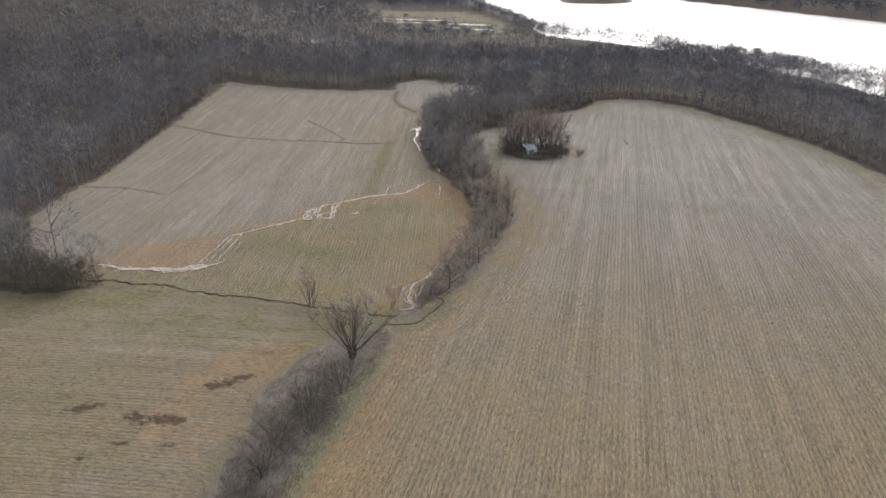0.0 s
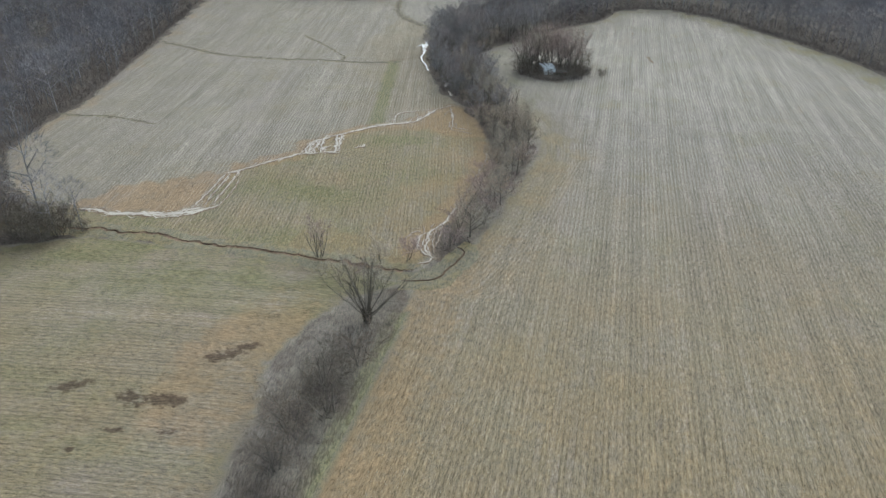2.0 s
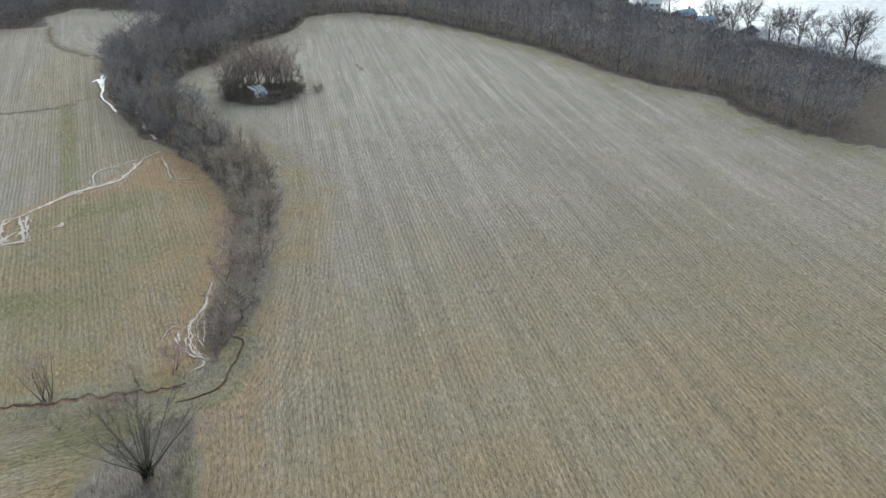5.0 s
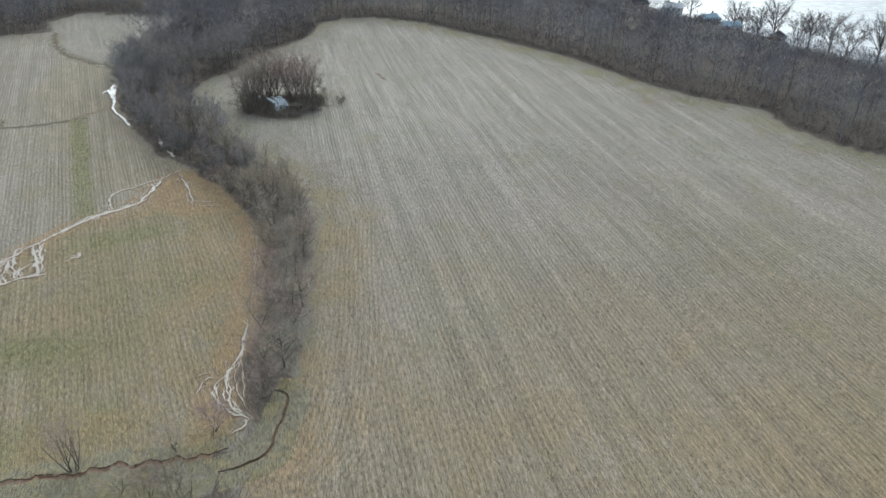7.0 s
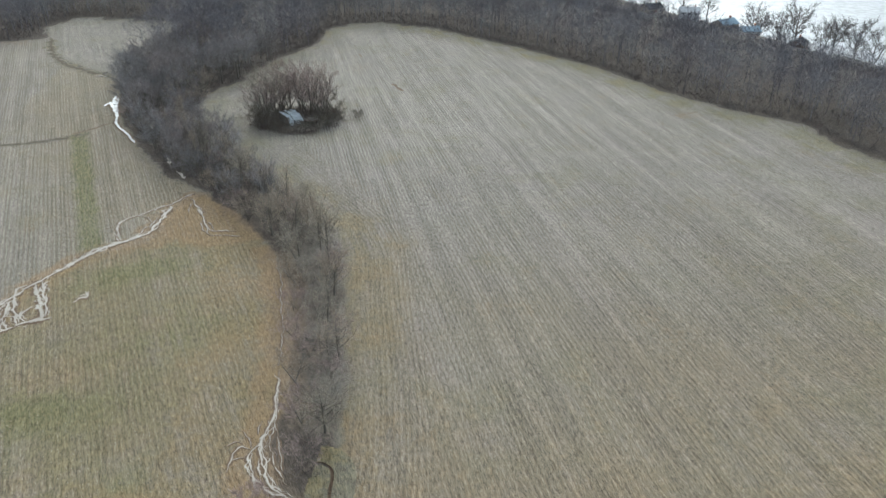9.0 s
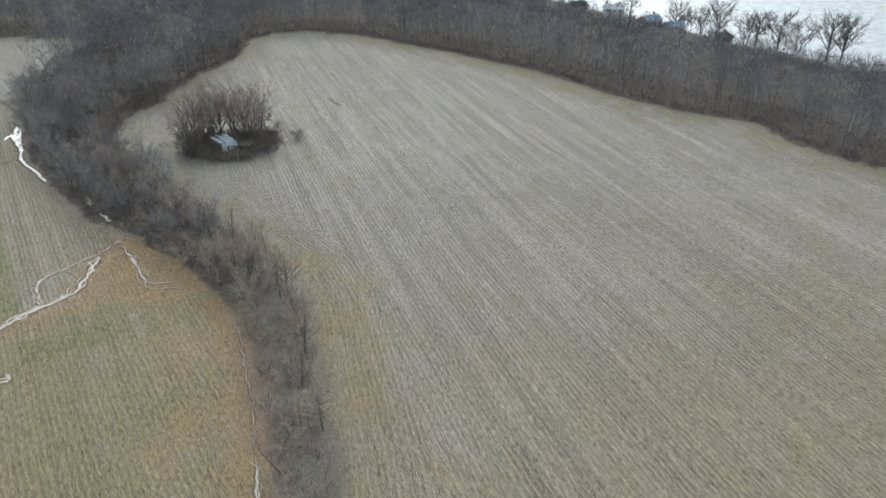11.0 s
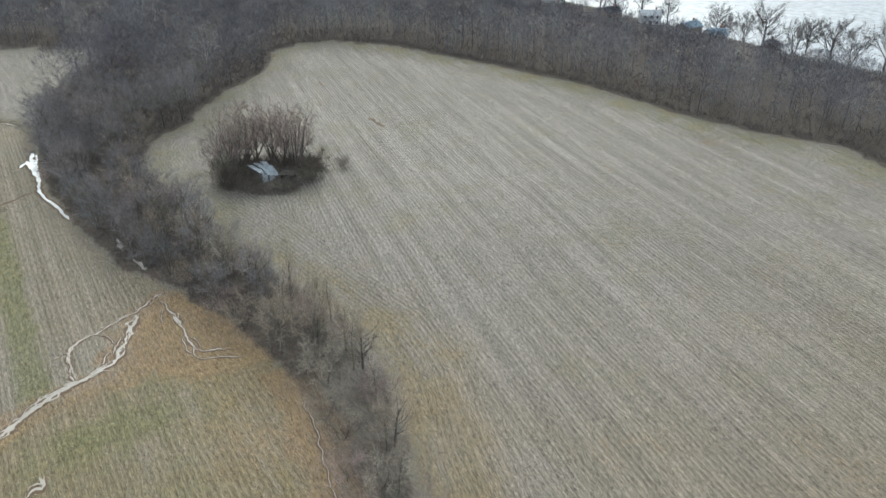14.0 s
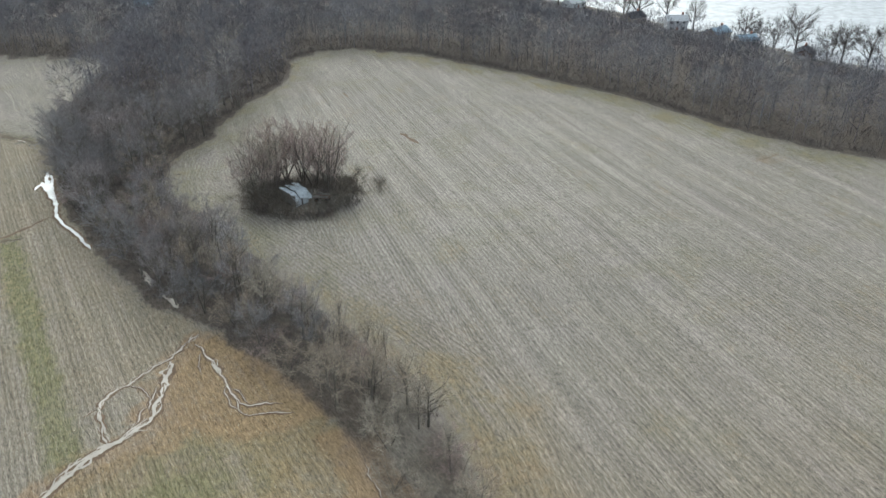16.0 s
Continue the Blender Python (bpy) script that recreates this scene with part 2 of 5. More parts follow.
# ---- materials ----
def ground_material():
    k = Nodes("field_ground", 0.95)
    u, edge_u, head, rows = k.attr("row"), k.attr("edge_row"), k.attr("headland"), k.attr("row_strength")
    ochre, paleness = k.attr("ochre"), k.attr("paleness")
    green, orange, litter, wet, slant, meadow_ = k.attr("green"), k.attr("orange"), k.attr("litter"), k.attr("wet"), k.attr("slant"), k.attr("meadow")
    pos = k.coord()
    big, mid, fine = k.noise(0.018, 4), k.noise(0.11, 4), k.noise(0.9, 4, 0.7)
    grit, dust = k.noise(8.5, 3, 0.8, None, 0.30, 0.70), k.noise(17.0, 2, 0.8, None, 0.30, 0.70)

    def stretched(along, across=1.0):
        v = k.n.new("ShaderNodeVectorMath")
        v.operation = "MULTIPLY"
        k.l.new(turn.outputs[0], v.inputs[0])
        v.inputs[1].default_value = (across, along, 1.0)
        return v.outputs[0]

    # residue lies in streaks along the rows
    turn = k.n.new("ShaderNodeVectorRotate")
    turn.rotation_type = "Z_AXIS"
    k.l.new(pos, turn.inputs["Vector"])
    k.l.new(slant, turn.inputs["Angle"])
    band = k.noise(0.16, 4, 0.65, stretched(0.10), 0.34, 0.66)
    streak = k.noise(0.70, 5, 0.75, stretched(0.016), 0.38, 0.66)
    hue = k.noise(0.075, 4, 0.6, stretched(0.22), 0.36, 0.64)
    stalk = k.noise(6.5, 3, 0.75, stretched(0.16), 0.32, 0.68)
    fade = k.noise(0.05, 3, 0.6, None, 0.35, 0.62)
    patch = k.noise(0.045, 4, 0.6, None, 0.36, 0.64)

    # every row of stubble has its own strength along its way
    wander = k.math("MULTIPLY", k.math("SUBTRACT", k.noise(0.12, 2), 0.5), 0.10)
    rim = k.span(k.math("ADD", head, k.math("MULTIPLY", k.math("SUBTRACT", fine, 0.5), 0.6)), 0.35, 0.65)
    place_ = k.math("ADD", k.math("MULTIPLY", k.math("SUBTRACT", 1.0, rim), u), k.math("MULTIPLY", rim, edge_u))
    place_ = k.math("DIVIDE", k.math("ADD", place_, wander), 0.76)
    number = k.math("FLOOR", place_)
    split = k.n.new("ShaderNodeSeparateXYZ")
    k.l.new(pos, split.inputs[0])

    def own(per, rate, detail, lo, hi):
        c = k.n.new("ShaderNodeCombineXYZ")
        k.put(c.inputs[0], k.math("MULTIPLY", split.outputs[0], rate))
        k.put(c.inputs[1], k.math("MULTIPLY", split.outputs[1], rate))
        k.put(c.inputs[2], k.math("MULTIPLY", k.math("FLOOR", k.math("DIVIDE", number, per)), 3.71))
        return k.noise(1.0, detail, 0.6, c.outputs[0], lo, hi)

    row_own, row_bead, pass_own = own(1.0, 0.045, 3, 0.34, 0.66), own(1.0, 2.6, 2, 0.30, 0.70), own(8.0, 0.025, 2, 0.36, 0.64)
    off = k.math("ABSOLUTE", k.math("SUBTRACT", k.math("FRACT", place_), 0.5))
    line = k.span(off, 0.24, 0.08)
    gully = k.span(off, 0.30, 0.46)
    rowf = k.math("MULTIPLY", gully, k.math("MULTIPLY", rows, k.span(k.math("ADD", fade, row_own), 0.2, 1.7, 0.25, 1.0)))
    stub = k.math("MULTIPLY", k.math("MULTIPLY", line, rows), k.math("MULTIPLY", k.span(row_own, 0, 1, 0.25, 1.0), k.span(row_bead, 0, 1, 0.35, 1.0)))

    straw = k.mix(big, (0.330, 0.300, 0.250), (0.375, 0.345, 0.296))
    straw = k.mix(k.math("MULTIPLY", hue, 0.9), straw, (0.330, 0.286, 0.270))
    straw = k.mix(k.math("MULTIPLY", k.span(patch, 0.45, 1.0), 0.40), straw, (0.262, 0.252, 0.190))
    straw = k.mix(k.math("MULTIPLY", k.math("MULTIPLY", band, pass_own), 0.75), straw, (0.228, 0.204, 0.176))
    straw = k.mix(k.math("MULTIPLY", mid, 0.30), straw, (0.275, 0.246, 0.180))
    straw = k.mix(k.math("MULTIPLY", ochre, k.span(k.math("ADD", fine, k.math("ADD", row_own, patch)), 0.6, 1.9, 0.40, 1.0)), straw, k.mix(k.math("MULTIPLY", patch, 0.8), (0.300, 0.246, 0.148), (0.345, 0.250, 0.142)))
    # blend to a paler straw colour by the ground attribute
    straw = k.mix(k.math("MULTIPLY", paleness, 0.60), straw, k.mix(band, (0.470, 0.438, 0.385), (0.390, 0.360, 0.318)))
    soil = k.mix(mid, (0.130, 0.114, 0.092), (0.172, 0.150, 0.120))
    c = k.mix(k.math("MULTIPLY", rowf, 0.35), straw, soil)
    c = k.mix(k.math("MULTIPLY", k.math("MULTIPLY", streak, rows), k.span(big, 0, 1, 0.74, 0.50)), c, k.mix(ochre, (0.172, 0.156, 0.136), (0.190, 0.160, 0.108)))
    c = k.mix(k.math("MULTIPLY", k.math("MULTIPLY", k.span(row_own, 0.45, 1.0), rows), 0.34), c, soil)
    c = k.mix(k.math("MULTIPLY", stub, 0.42), c, k.mix(ochre, (0.560, 0.525, 0.465), (0.500, 0.430, 0.300)))
    c = k.mix(k.math("MULTIPLY", k.math("SUBTRACT", 1.0, rows), 0.36), c, soil)
    # tufts of winter grass
    tuft = k.span(k.math("ADD", k.math("MULTIPLY", mid, 0.7), k.math("ADD", k.math("MULTIPLY", fine, 0.35), k.math("MULTIPLY", row_own, 0.3))), 0.25, 0.95)
    weed = k.math("MULTIPLY", k.span(k.math("MULTIPLY", k.noise(0.03, 3), mid), 0.22, 0.7), 0.24)
    gmask = k.math("MAXIMUM", k.math("MAXIMUM", k.math("MULTIPLY", green, tuft), k.math("MULTIPLY", k.span(green, 0.85, 1.0), k.span(tuft, 0, 1, 0.6, 1.0))), weed)
    c = k.mix(k.math("MULTIPLY", gmask, 0.85), c, k.mix(fine, (0.138, 0.142, 0.070), (0.250, 0.238, 0.126)))
    ragged = k.math("ADD", mid, k.math("ADD", k.math("MULTIPLY", fine, 0.6), k.math("MULTIPLY", row_own, 0.4)))
    omask = k.span(k.math("ADD", orange, k.math("MULTIPLY", k.math("SUBTRACT", ragged, 1.0), 0.55)), 0.2, 1.0)
    c = k.mix(k.math("MULTIPLY", omask, 0.62), c, k.mix(k.math("ADD", k.math("MULTIPLY", fine, 0.5), k.math("MULTIPLY", mid, 0.5)), (0.285, 0.180, 0.096), (0.385, 0.268, 0.160)))
    lmask = k.span(k.math("ADD", litter, k.math("MULTIPLY", k.math("SUBTRACT", mid, 0.5), 0.5)), 0.3, 0.75)
    c = k.mix(lmask, c, k.mix(fine, k.mix(mid, (0.082, 0.076, 0.068), (0.112, 0.096, 0.080)), (0.162, 0.136, 0.112)))
    c = k.mix(meadow_, c, k.mix(mid, (0.20, 0.185, 0.120), (0.26, 0.235, 0.155)))
    wmask = k.span(k.math("ADD", wet, k.math("MULTIPLY", k.math("SUBTRACT", k.math("ADD", k.math("MULTIPLY", fine, 0.7), k.math("MULTIPLY", mid, 0.3)), 0.5), 0.9)), 0.4, 0.7)
    c = k.mix(k.math("MULTIPLY", wmask, 0.8), c, (0.080, 0.058, 0.042))
    # loose stalks and clods: a fine grain of light and dark
    grain = k.math("ADD", k.math("MULTIPLY", grit, 0.34), k.math("ADD", k.math("MULTIPLY", stalk, 0.40), k.math("MULTIPLY", dust, 0.26)))
    level = k.span(grain, 0.22, 0.78, 0.24, 1.24)
    grey = k.n.new("ShaderNodeCombineColor")
    for s in range(3):
        k.l.new(level, grey.inputs[s])
    c = k.mix(1.0, c, grey.outputs[0], "MULTIPLY")
    k.bump(k.math("ADD", k.math("MULTIPLY", rowf, -0.6), grain), 0.07, 0.5)
    return k.done(c)


def bark_material(name, dark, light, warm=None, pale=True):
    k = Nodes(name, 0.9)
    o = k.n.new("ShaderNodeObjectInfo")
    tint = k.math("FRACT", k.math("ADD", k.attr("tint"), o.outputs["Random"]))
    g = k.n.new("ShaderNodeNewGeometry")
    c = k.mix(tint, dark, light)
    if warm:
        # some trees lean to brown, some stay grey
        c = k.mix(k.math("MULTIPLY", k.span(k.math("FRACT", k.math("MULTIPLY", tint, 6.7)), 0.3, 0.9), 0.85), c, k.mix(tint, warm, tuple(1.9 * v for v in warm)))
    c = k.mix(k.math("MULTIPLY", g.outputs["Random Per Island"], 0.22), c, tuple(0.5 * v for v in dark))
    if pale:
        c = k.mix(k.span(tint, 0.962, 0.97), c, (0.36, 0.34, 0.31))
    return k.done(k.mix(k.math("MULTIPLY", k.noise(3.0, 3, 0.7), 0.25), c, tuple(1.1 * v for v in light)))


def water_material(name, bed, rough, gloss=0.5):
    k = Nodes(name, rough)
    k.b.inputs["Specular IOR Level"].default_value = gloss
    k.b.inputs["IOR"].default_value = 1.333
    k.bump(k.noise(0.7, 3), 0.02, 0.08)
    return k.done(k.mix(k.noise(0.25, 3), bed, tuple(v * 1.35 for v in bed)))


def plain_material(name, a, b, rough=0.8, scale=1.5, metal=0.0, grain=0.02):
    k = Nodes(name, rough)
    k.b.inputs["Metallic"].default_value = metal
    if grain:
        k.bump(k.noise(scale * 8, 3, 0.7), grain, 0.5)
    return k.done(k.mix(k.noise(scale, 4, 0.65), k.mix(k.noise(scale * 9, 3, 0.7), a, b), b))


GROUND = ground_material()
BARK = bark_material("winter_bark", (0.132, 0.122, 0.106), (0.215, 0.196, 0.172), None, False)
TWIGS = bark_material("bare_twigs", (0.315, 0.284, 0.232), (0.470, 0.424, 0.350), (0.270, 0.218, 0.172), False)
TWIGS_RED = bark_material("reddish_twigs", (0.285, 0.222, 0.204), (0.400, 0.318, 0.294), None, False)
TWIGS_ROW = bark_material("hedgerow_twigs", (0.122, 0.110, 0.090), (0.196, 0.176, 0.146), (0.118, 0.094, 0.076), False)
RIDGE_BARK = bark_material("ridge_bark", (0.070, 0.062, 0.060), (0.110, 0.098, 0.092), None, False)
# grey and brown bark, its grey pushed slightly blue as painted haze
WOODS = bark_material("hazed_woodland_bark", (0.078, 0.082, 0.096), (0.282, 0.280, 0.300), (0.108, 0.093, 0.097))
BRUSH = bark_material("brush_stems", (0.112, 0.102, 0.098), (0.200, 0.182, 0.174), (0.120, 0.092, 0.084), False)
# the blue in this bark colour stands in for haze over distance
HAZED_WOODS = bark_material("hazed_distant_woodland", (0.075, 0.092, 0.135), (0.115, 0.130, 0.175), None, False)
TWIGS_GREY = bark_material("grey_twigs", (0.190, 0.188, 0.194), (0.360, 0.350, 0.352), (0.200, 0.168, 0.160), False)
IVY = plain_material("dark_ivy", (0.018, 0.020, 0.012), (0.048, 0.046, 0.030), 0.7, 0.9)
NEEDLES = plain_material("pine_needles", (0.020, 0.040, 0.024), (0.045, 0.070, 0.040), 0.8, 0.8)
RIVER = water_material("river_water", (0.275, 0.290, 0.305), 0.25)
SILT_WATER = water_material("silty_water", (0.325, 0.295, 0.252), 0.36, 0.30)
SPRING_WATER = water_material("spring_water", (0.42, 0.43, 0.42), 0.2)
FLOOD = water_material("flood_water", (0.22, 0.21, 0.19), 0.08)
CREEK_WATER = water_material("dark_creek_water", (0.060, 0.048, 0.036), 0.15)
MUD = plain_material("wet_mud", (0.085, 0.060, 0.042), (0.160, 0.115, 0.078), 0.7, 0.9, 0.0, 0.05)
BANK = plain_material("eroded_bank", (0.130, 0.080, 0.052), (0.330, 0.225, 0.150), 0.9, 0.7, 0.0, 0.08)
CREEK_BANK = plain_material("creek_bank_soil", (0.110, 0.078, 0.056), (0.400, 0.290, 0.205), 0.9, 0.22, 0.0, 0.06)
# bank soil coloured dark to stand for the shadow under overhanging turf
UNDERCUT_SHADE = plain_material("undercut_shade_soil", (0.050, 0.038, 0.028), (0.150, 0.108, 0.076), 0.95, 0.3, 0.0, 0.05)
DITCH = plain_material("ditch_soil", (0.070, 0.060, 0.044), (0.140, 0.120, 0.086), 0.95, 0.5, 0.0, 0.05)


# ---- the ground: one sheet out to the horizon ----
def grid_line(lo, hi, step, out_lo, out_hi, grow=1.06):
    mid = list(np.arange(lo, hi + step, step))
    a, s = [], step
    x = lo
    while x > out_lo:
        s *= grow
        x -= s
        a.append(x)
    b, s = [], step
    x = mid[-1]
    while x < out_hi:
        s *= grow
        x += s
        b.append(x)
    return np.array(a[::-1] + mid + b)


gx, gy = grid_line(-165, 90, 1.0, -3600, 3600, 1.08), grid_line(40, 300, 1.0, -1500, 4300, 1.08)
GX, GY = [a.ravel() for a in np.meshgrid(gx, gy)]
east, west, northf, south = [signed(GX, GY, p) for p in (FIELD_EAST, FIELD_WEST, FIELD_NORTH, FIELD_SOUTH)]
wash_d, wash_s = line_distance(GX, GY, WASH)
rill_d, rill_s = line_distance(GX, GY, SIDE_RILL)
soft = 1.6 * waves(GX, GY, 9, 11) + 0.8 * waves(GX, GY, 3.5, 12)
field = np.maximum.reduce([east, west, northf, south])
hedge_gap = (GX > -60) & (GX < -30) & (GY < 118)
HEADLAND = 11.0
row = np.where(east > 0, GX, np.where(south > 0, GY - 0.12 * GX, np.where(northf > 0, northf, GX * 0.974 + GY * 0.225)))
headland = ((east > 0) & (east < HEADLAND) & (GX < 25)).astype(float)
slant = np.where(east > 0, 0.0, np.where(south > 0, 1.57 - 0.12, -0.227))
row_strength = smooth(np.maximum.reduce([east * 0.4, west * 0.35, northf * 0.4, south * 0.25]) - 0.2) * np.where(south > 0, 0.95, 1.0)
green = np.where((west > 0) & (wash_s < 0), np.clip(0.62 + 0.30 * waves(GX * 0.6, GY, 24, 72), 0.1, 1.0), 0.12)
green = np.where(south > 0, 0.34 + 0.5 * smooth((GY - 84) / 14) + 0.25 * waves(GX * 0.3, GY, 11, 73), green)
green = np.where(east > 0, 0.06 + np.where(GY < 112, 0.15, np.where((GY > 165) & (GX < 0), 0.45, 0.35)) * (1 - smooth((east + soft - 4.0) / 6)), green)
strip_d, _ = line_distance(GX, GY, [(-79.5, 240), (-64.8, 176.5)])
green = np.maximum(green, 0.72 * (east > 0) * (GX > 20) * (1 - smooth((east - 5 + soft) / 8)))
green = np.maximum(green, 1.35 * (1 - smooth((strip_d - 1.4) / 1.2)) * (west > 0))
green = np.maximum(green, 1.2 * (1 - smooth((np.hypot((GX + 33.2) / 1.0, (GY - 108.2) / 1.1) - 0.8) / 1.2)))
green = np.maximum(green, 1.3 * hedge_gap * (1 - smooth((np.abs(GX + 34.2) - 1.0) / 1.0)) * (GY < 97))
green = np.maximum(green, 0.9 * (1 - smooth((np.abs(CREEK[8][1] + 3.5 - GY) - 1.0) / 3)) * (GX < -46) * (GX > -105) * (west > 0))
orange = 0.95 * smooth((signed(GX, GY, [(-108, 117), (-107, 127), (-97, 133.5), (-89, 140.5), (-85, 149), (-76, 155), (-77, 151), (-84, 141), (-86, 131), (-83, 122), (-90, 117.5)]) + soft + 1.0) / 2.5)
orange = np.maximum(orange, smooth((signed(GX, GY, [(-49, 200), (-38, 191), (-30, 174), (-40, 173.5), (-47, 173), (-54, 179), (-60, 181)]) + soft * 0.7 + 0.6) / 2.2))
orange = np.maximum(orange, 0.95 * (GY < 172) * (1 - smooth((rill_d - 2.6 + soft * 0.6) / 2.0)))
orange = np.maximum(orange, 0.75 * (1 - smooth((wash_d - 1.8 + soft * 0.8) / 2.2)) * (GY > 145))
orange = np.maximum(orange, 0.95 * (1 - smooth((np.hypot((GX + 36.5) / 1.2, (GY - 117) / 1.6) - 2.2 + soft * 0.4) / 2.0)))
orange = np.maximum(orange, 1.0 * (1 - smooth((np.hypot(GX + 30.6, GY - 114.3) - 2.0 + soft * 0.3) / 1.2)))
orange = np.maximum(orange, 0.62 * (south > 0) * (1 - smooth((np.hypot((GX + 52) / 9, (GY - 80) / 17) - 0.75 + soft * 0.08) / 0.5)))
orange = np.maximum(orange, np.where(GY < 125, 0.55, 0.30) * (east > 0) * (GY < 200) * (GX < 20) * (1 - smooth((east - 5 + soft) / 6)))
orange = np.maximum(orange, 0.45 * (west > 0) * (wash_s < 0) * (1 - smooth((west - 9 + soft * 1.5) / 6)) * (GX > -60))
orange = np.maximum(orange, 0.22 * (east > 0) * (GY > 150) * (1 - smooth((east - 2 + soft * 0.5) / 3)))
orange = np.maximum(orange, 0.40 * (west > 0) * (GX < -120) * (1 - smooth((west - 2 + soft * 0.6) / 3)))
orange = np.maximum(orange, 0.20 * (east > 0) * (GX > 20) * (1 - smooth((east - 5 + soft) / 8)))
orange = np.maximum(orange, 0.4 * (1 - smooth((np.hypot((GX - 76) / 6.0, (GY - 218.5) / 2.6) - 0.6 + 0.12 * soft) / 0.6)))
litter = smooth((-field + soft * 0.35 + 0.4) / 1.6) * np.where(hedge_gap, 0.6, np.where((GX > -62) & (GX < -20) & (GY > 117) & (GY < 200), 0.55 + 0.45 * smooth((GY - 165) / 35), 1.0))
clump_d = np.hypot((GX + 25) / 13.5, (GY - 239) / 14)
litter = np.maximum(litter, 0.62 * (1 - smooth((clump_d - 0.7 + 0.05 * soft) / 0.3)))
wet = np.zeros(len(GX))
for px, py, pa, pb, turn in ((-70.6, 69.7, 2.1, 0.8, 0.5), (-56.9, 70.2, 2.6, 0.9, 0.1), (-61.4, 69.6, 1.6, 1.0, -0.2), (-54.2, 80.2, 2.2, 1.1, 0.6), (-52.3, 82.6, 1.5, 0.7, 0.6), (-60, 64.1, 0.7, 0.4, 0.2),
                             (-63.3, 60, 0.6, 0.4, 0), (-53.5, 65.2, 0.9, 0.5, 0.4)):
    qx, qy = (GX - px) * math.cos(turn) + (GY - py) * math.sin(turn), (GY - py) * math.cos(turn) - (GX - px) * math.sin(turn)
    wet = np.maximum(wet, 1.1 - 0.5 * np.hypot(qx / pa, qy / pb))
FARM_FIELD = [(-600, 1600), (-520, 1420), (-403, 1206), (-290, 1130), (-188, 1030), (-140, 965), (-138, 1010), (-140, 1080), (-225, 1330), (-310, 1540), (-430, 1620)]
meadow = smooth((signed(GX, GY, FARM_FIELD) + 5) / 20)
litter = litter * (1 - meadow)
near_hedge = (1 - smooth((east + soft - 4) / 17)) * (GX < 25)
ochre = np.where(south > 0, 0.75 + 0.25 * waves(GX, GY, 40, 71), np.where(east > 0, np.maximum(1.0 * (1 - smooth((GY - 60) / 130)) * (1 - smooth((GX - 30) / 110)), 0.55 * near_hedge * (1 - smooth((GY - 150) / 60))), (west > 0) * np.where(wash_s < 0, 0.85, 0.20 + 0.5 * (1 - smooth((west - 10) / 30)) * (GX > -100))))
# paler stubble up the east field, and in the west and north fields
paleness = np.where(east > 0, smooth((GY - 95) / 150) * smooth((east + soft - 3) / 14), np.where((west > 0) & (wash_s > 0), 0.55, np.where(northf > 0, 0.7, 0.0)))
GZ = ground_z(GX, GY)
nx, ny = len(gx), len(gy)
i, j = np.meshgrid(np.arange(nx - 1), np.arange(ny - 1))
v0 = (j * nx + i).ravel()
tris = np.concatenate([np.stack([v0, v0 + 1, v0 + nx + 1], 1), np.stack([v0, v0 + nx + 1, v0 + nx], 1)])
ground = fast_mesh("ground", np.stack([GX, GY, GZ], 1), tris, GROUND, (("row", row), ("ochre", ochre), ("paleness", paleness), ("edge_row", east), ("headland", headland), ("slant", slant), ("row_strength", row_strength), ("green", np.clip(green, 0, 1)), ("orange", orange),
                                                                       ("litter", litter), ("wet", np.clip(wet, 0, 1)), ("meadow", meadow)))
ground.data.polygons.foreach_set("use_smooth", np.ones(len(tris), bool))
tagged(ground, "harvested corn stubble fields with winter grass and mud", "ground", kind="structure")

river = mesh_object("water", [(-3600, 300, RIVER_Z), (3600, -1500, RIVER_Z), (3600, 4300, RIVER_Z), (-3600, 4300, RIVER_Z)], [(0, 1, 2, 3)], RIVER)
tagged(river, "wide pale river reflecting the overcast sky", "river", kind="structure")


# ---- ribbons: creek, ditches, rills ----
def course(pts, step=0.3, wobble=0.0, seed=0):
    """A polyline rounded and cut into even steps: points and left-hand normals."""
    p = np.array(pts, float)
    for _ in range(2):
        q = np.empty((2 * len(p) - 2, 2))
        q[0::2], q[1::2] = 0.75 * p[:-1] + 0.25 * p[1:], 0.25 * p[:-1] + 0.75 * p[1:]
        p = np.concatenate([p[:1], q, p[-1:]])
    s = np.concatenate([[0], np.cumsum(np.hypot(*np.diff(p, axis=0).T))])
    t = np.linspace(0, s[-1], max(3, int(s[-1] / step)))
    c = np.stack([np.interp(t, s, p[:, 0]), np.interp(t, s, p[:, 1])], 1)
    d = np.gradient(c, axis=0)
    n = np.stack([-d[:, 1], d[:, 0]], 1) / np.hypot(d[:, 0], d[:, 1])[:, None]
    if wobble:
        c = c + n * (wobble * waves(t, t * 0.3 + seed * 7.1, 4.5, seed) + 0.45 * wobble * waves(t, t * 0.4 + seed * 3.3, 1.5, seed + 1))[:, None]
    return c, n, t


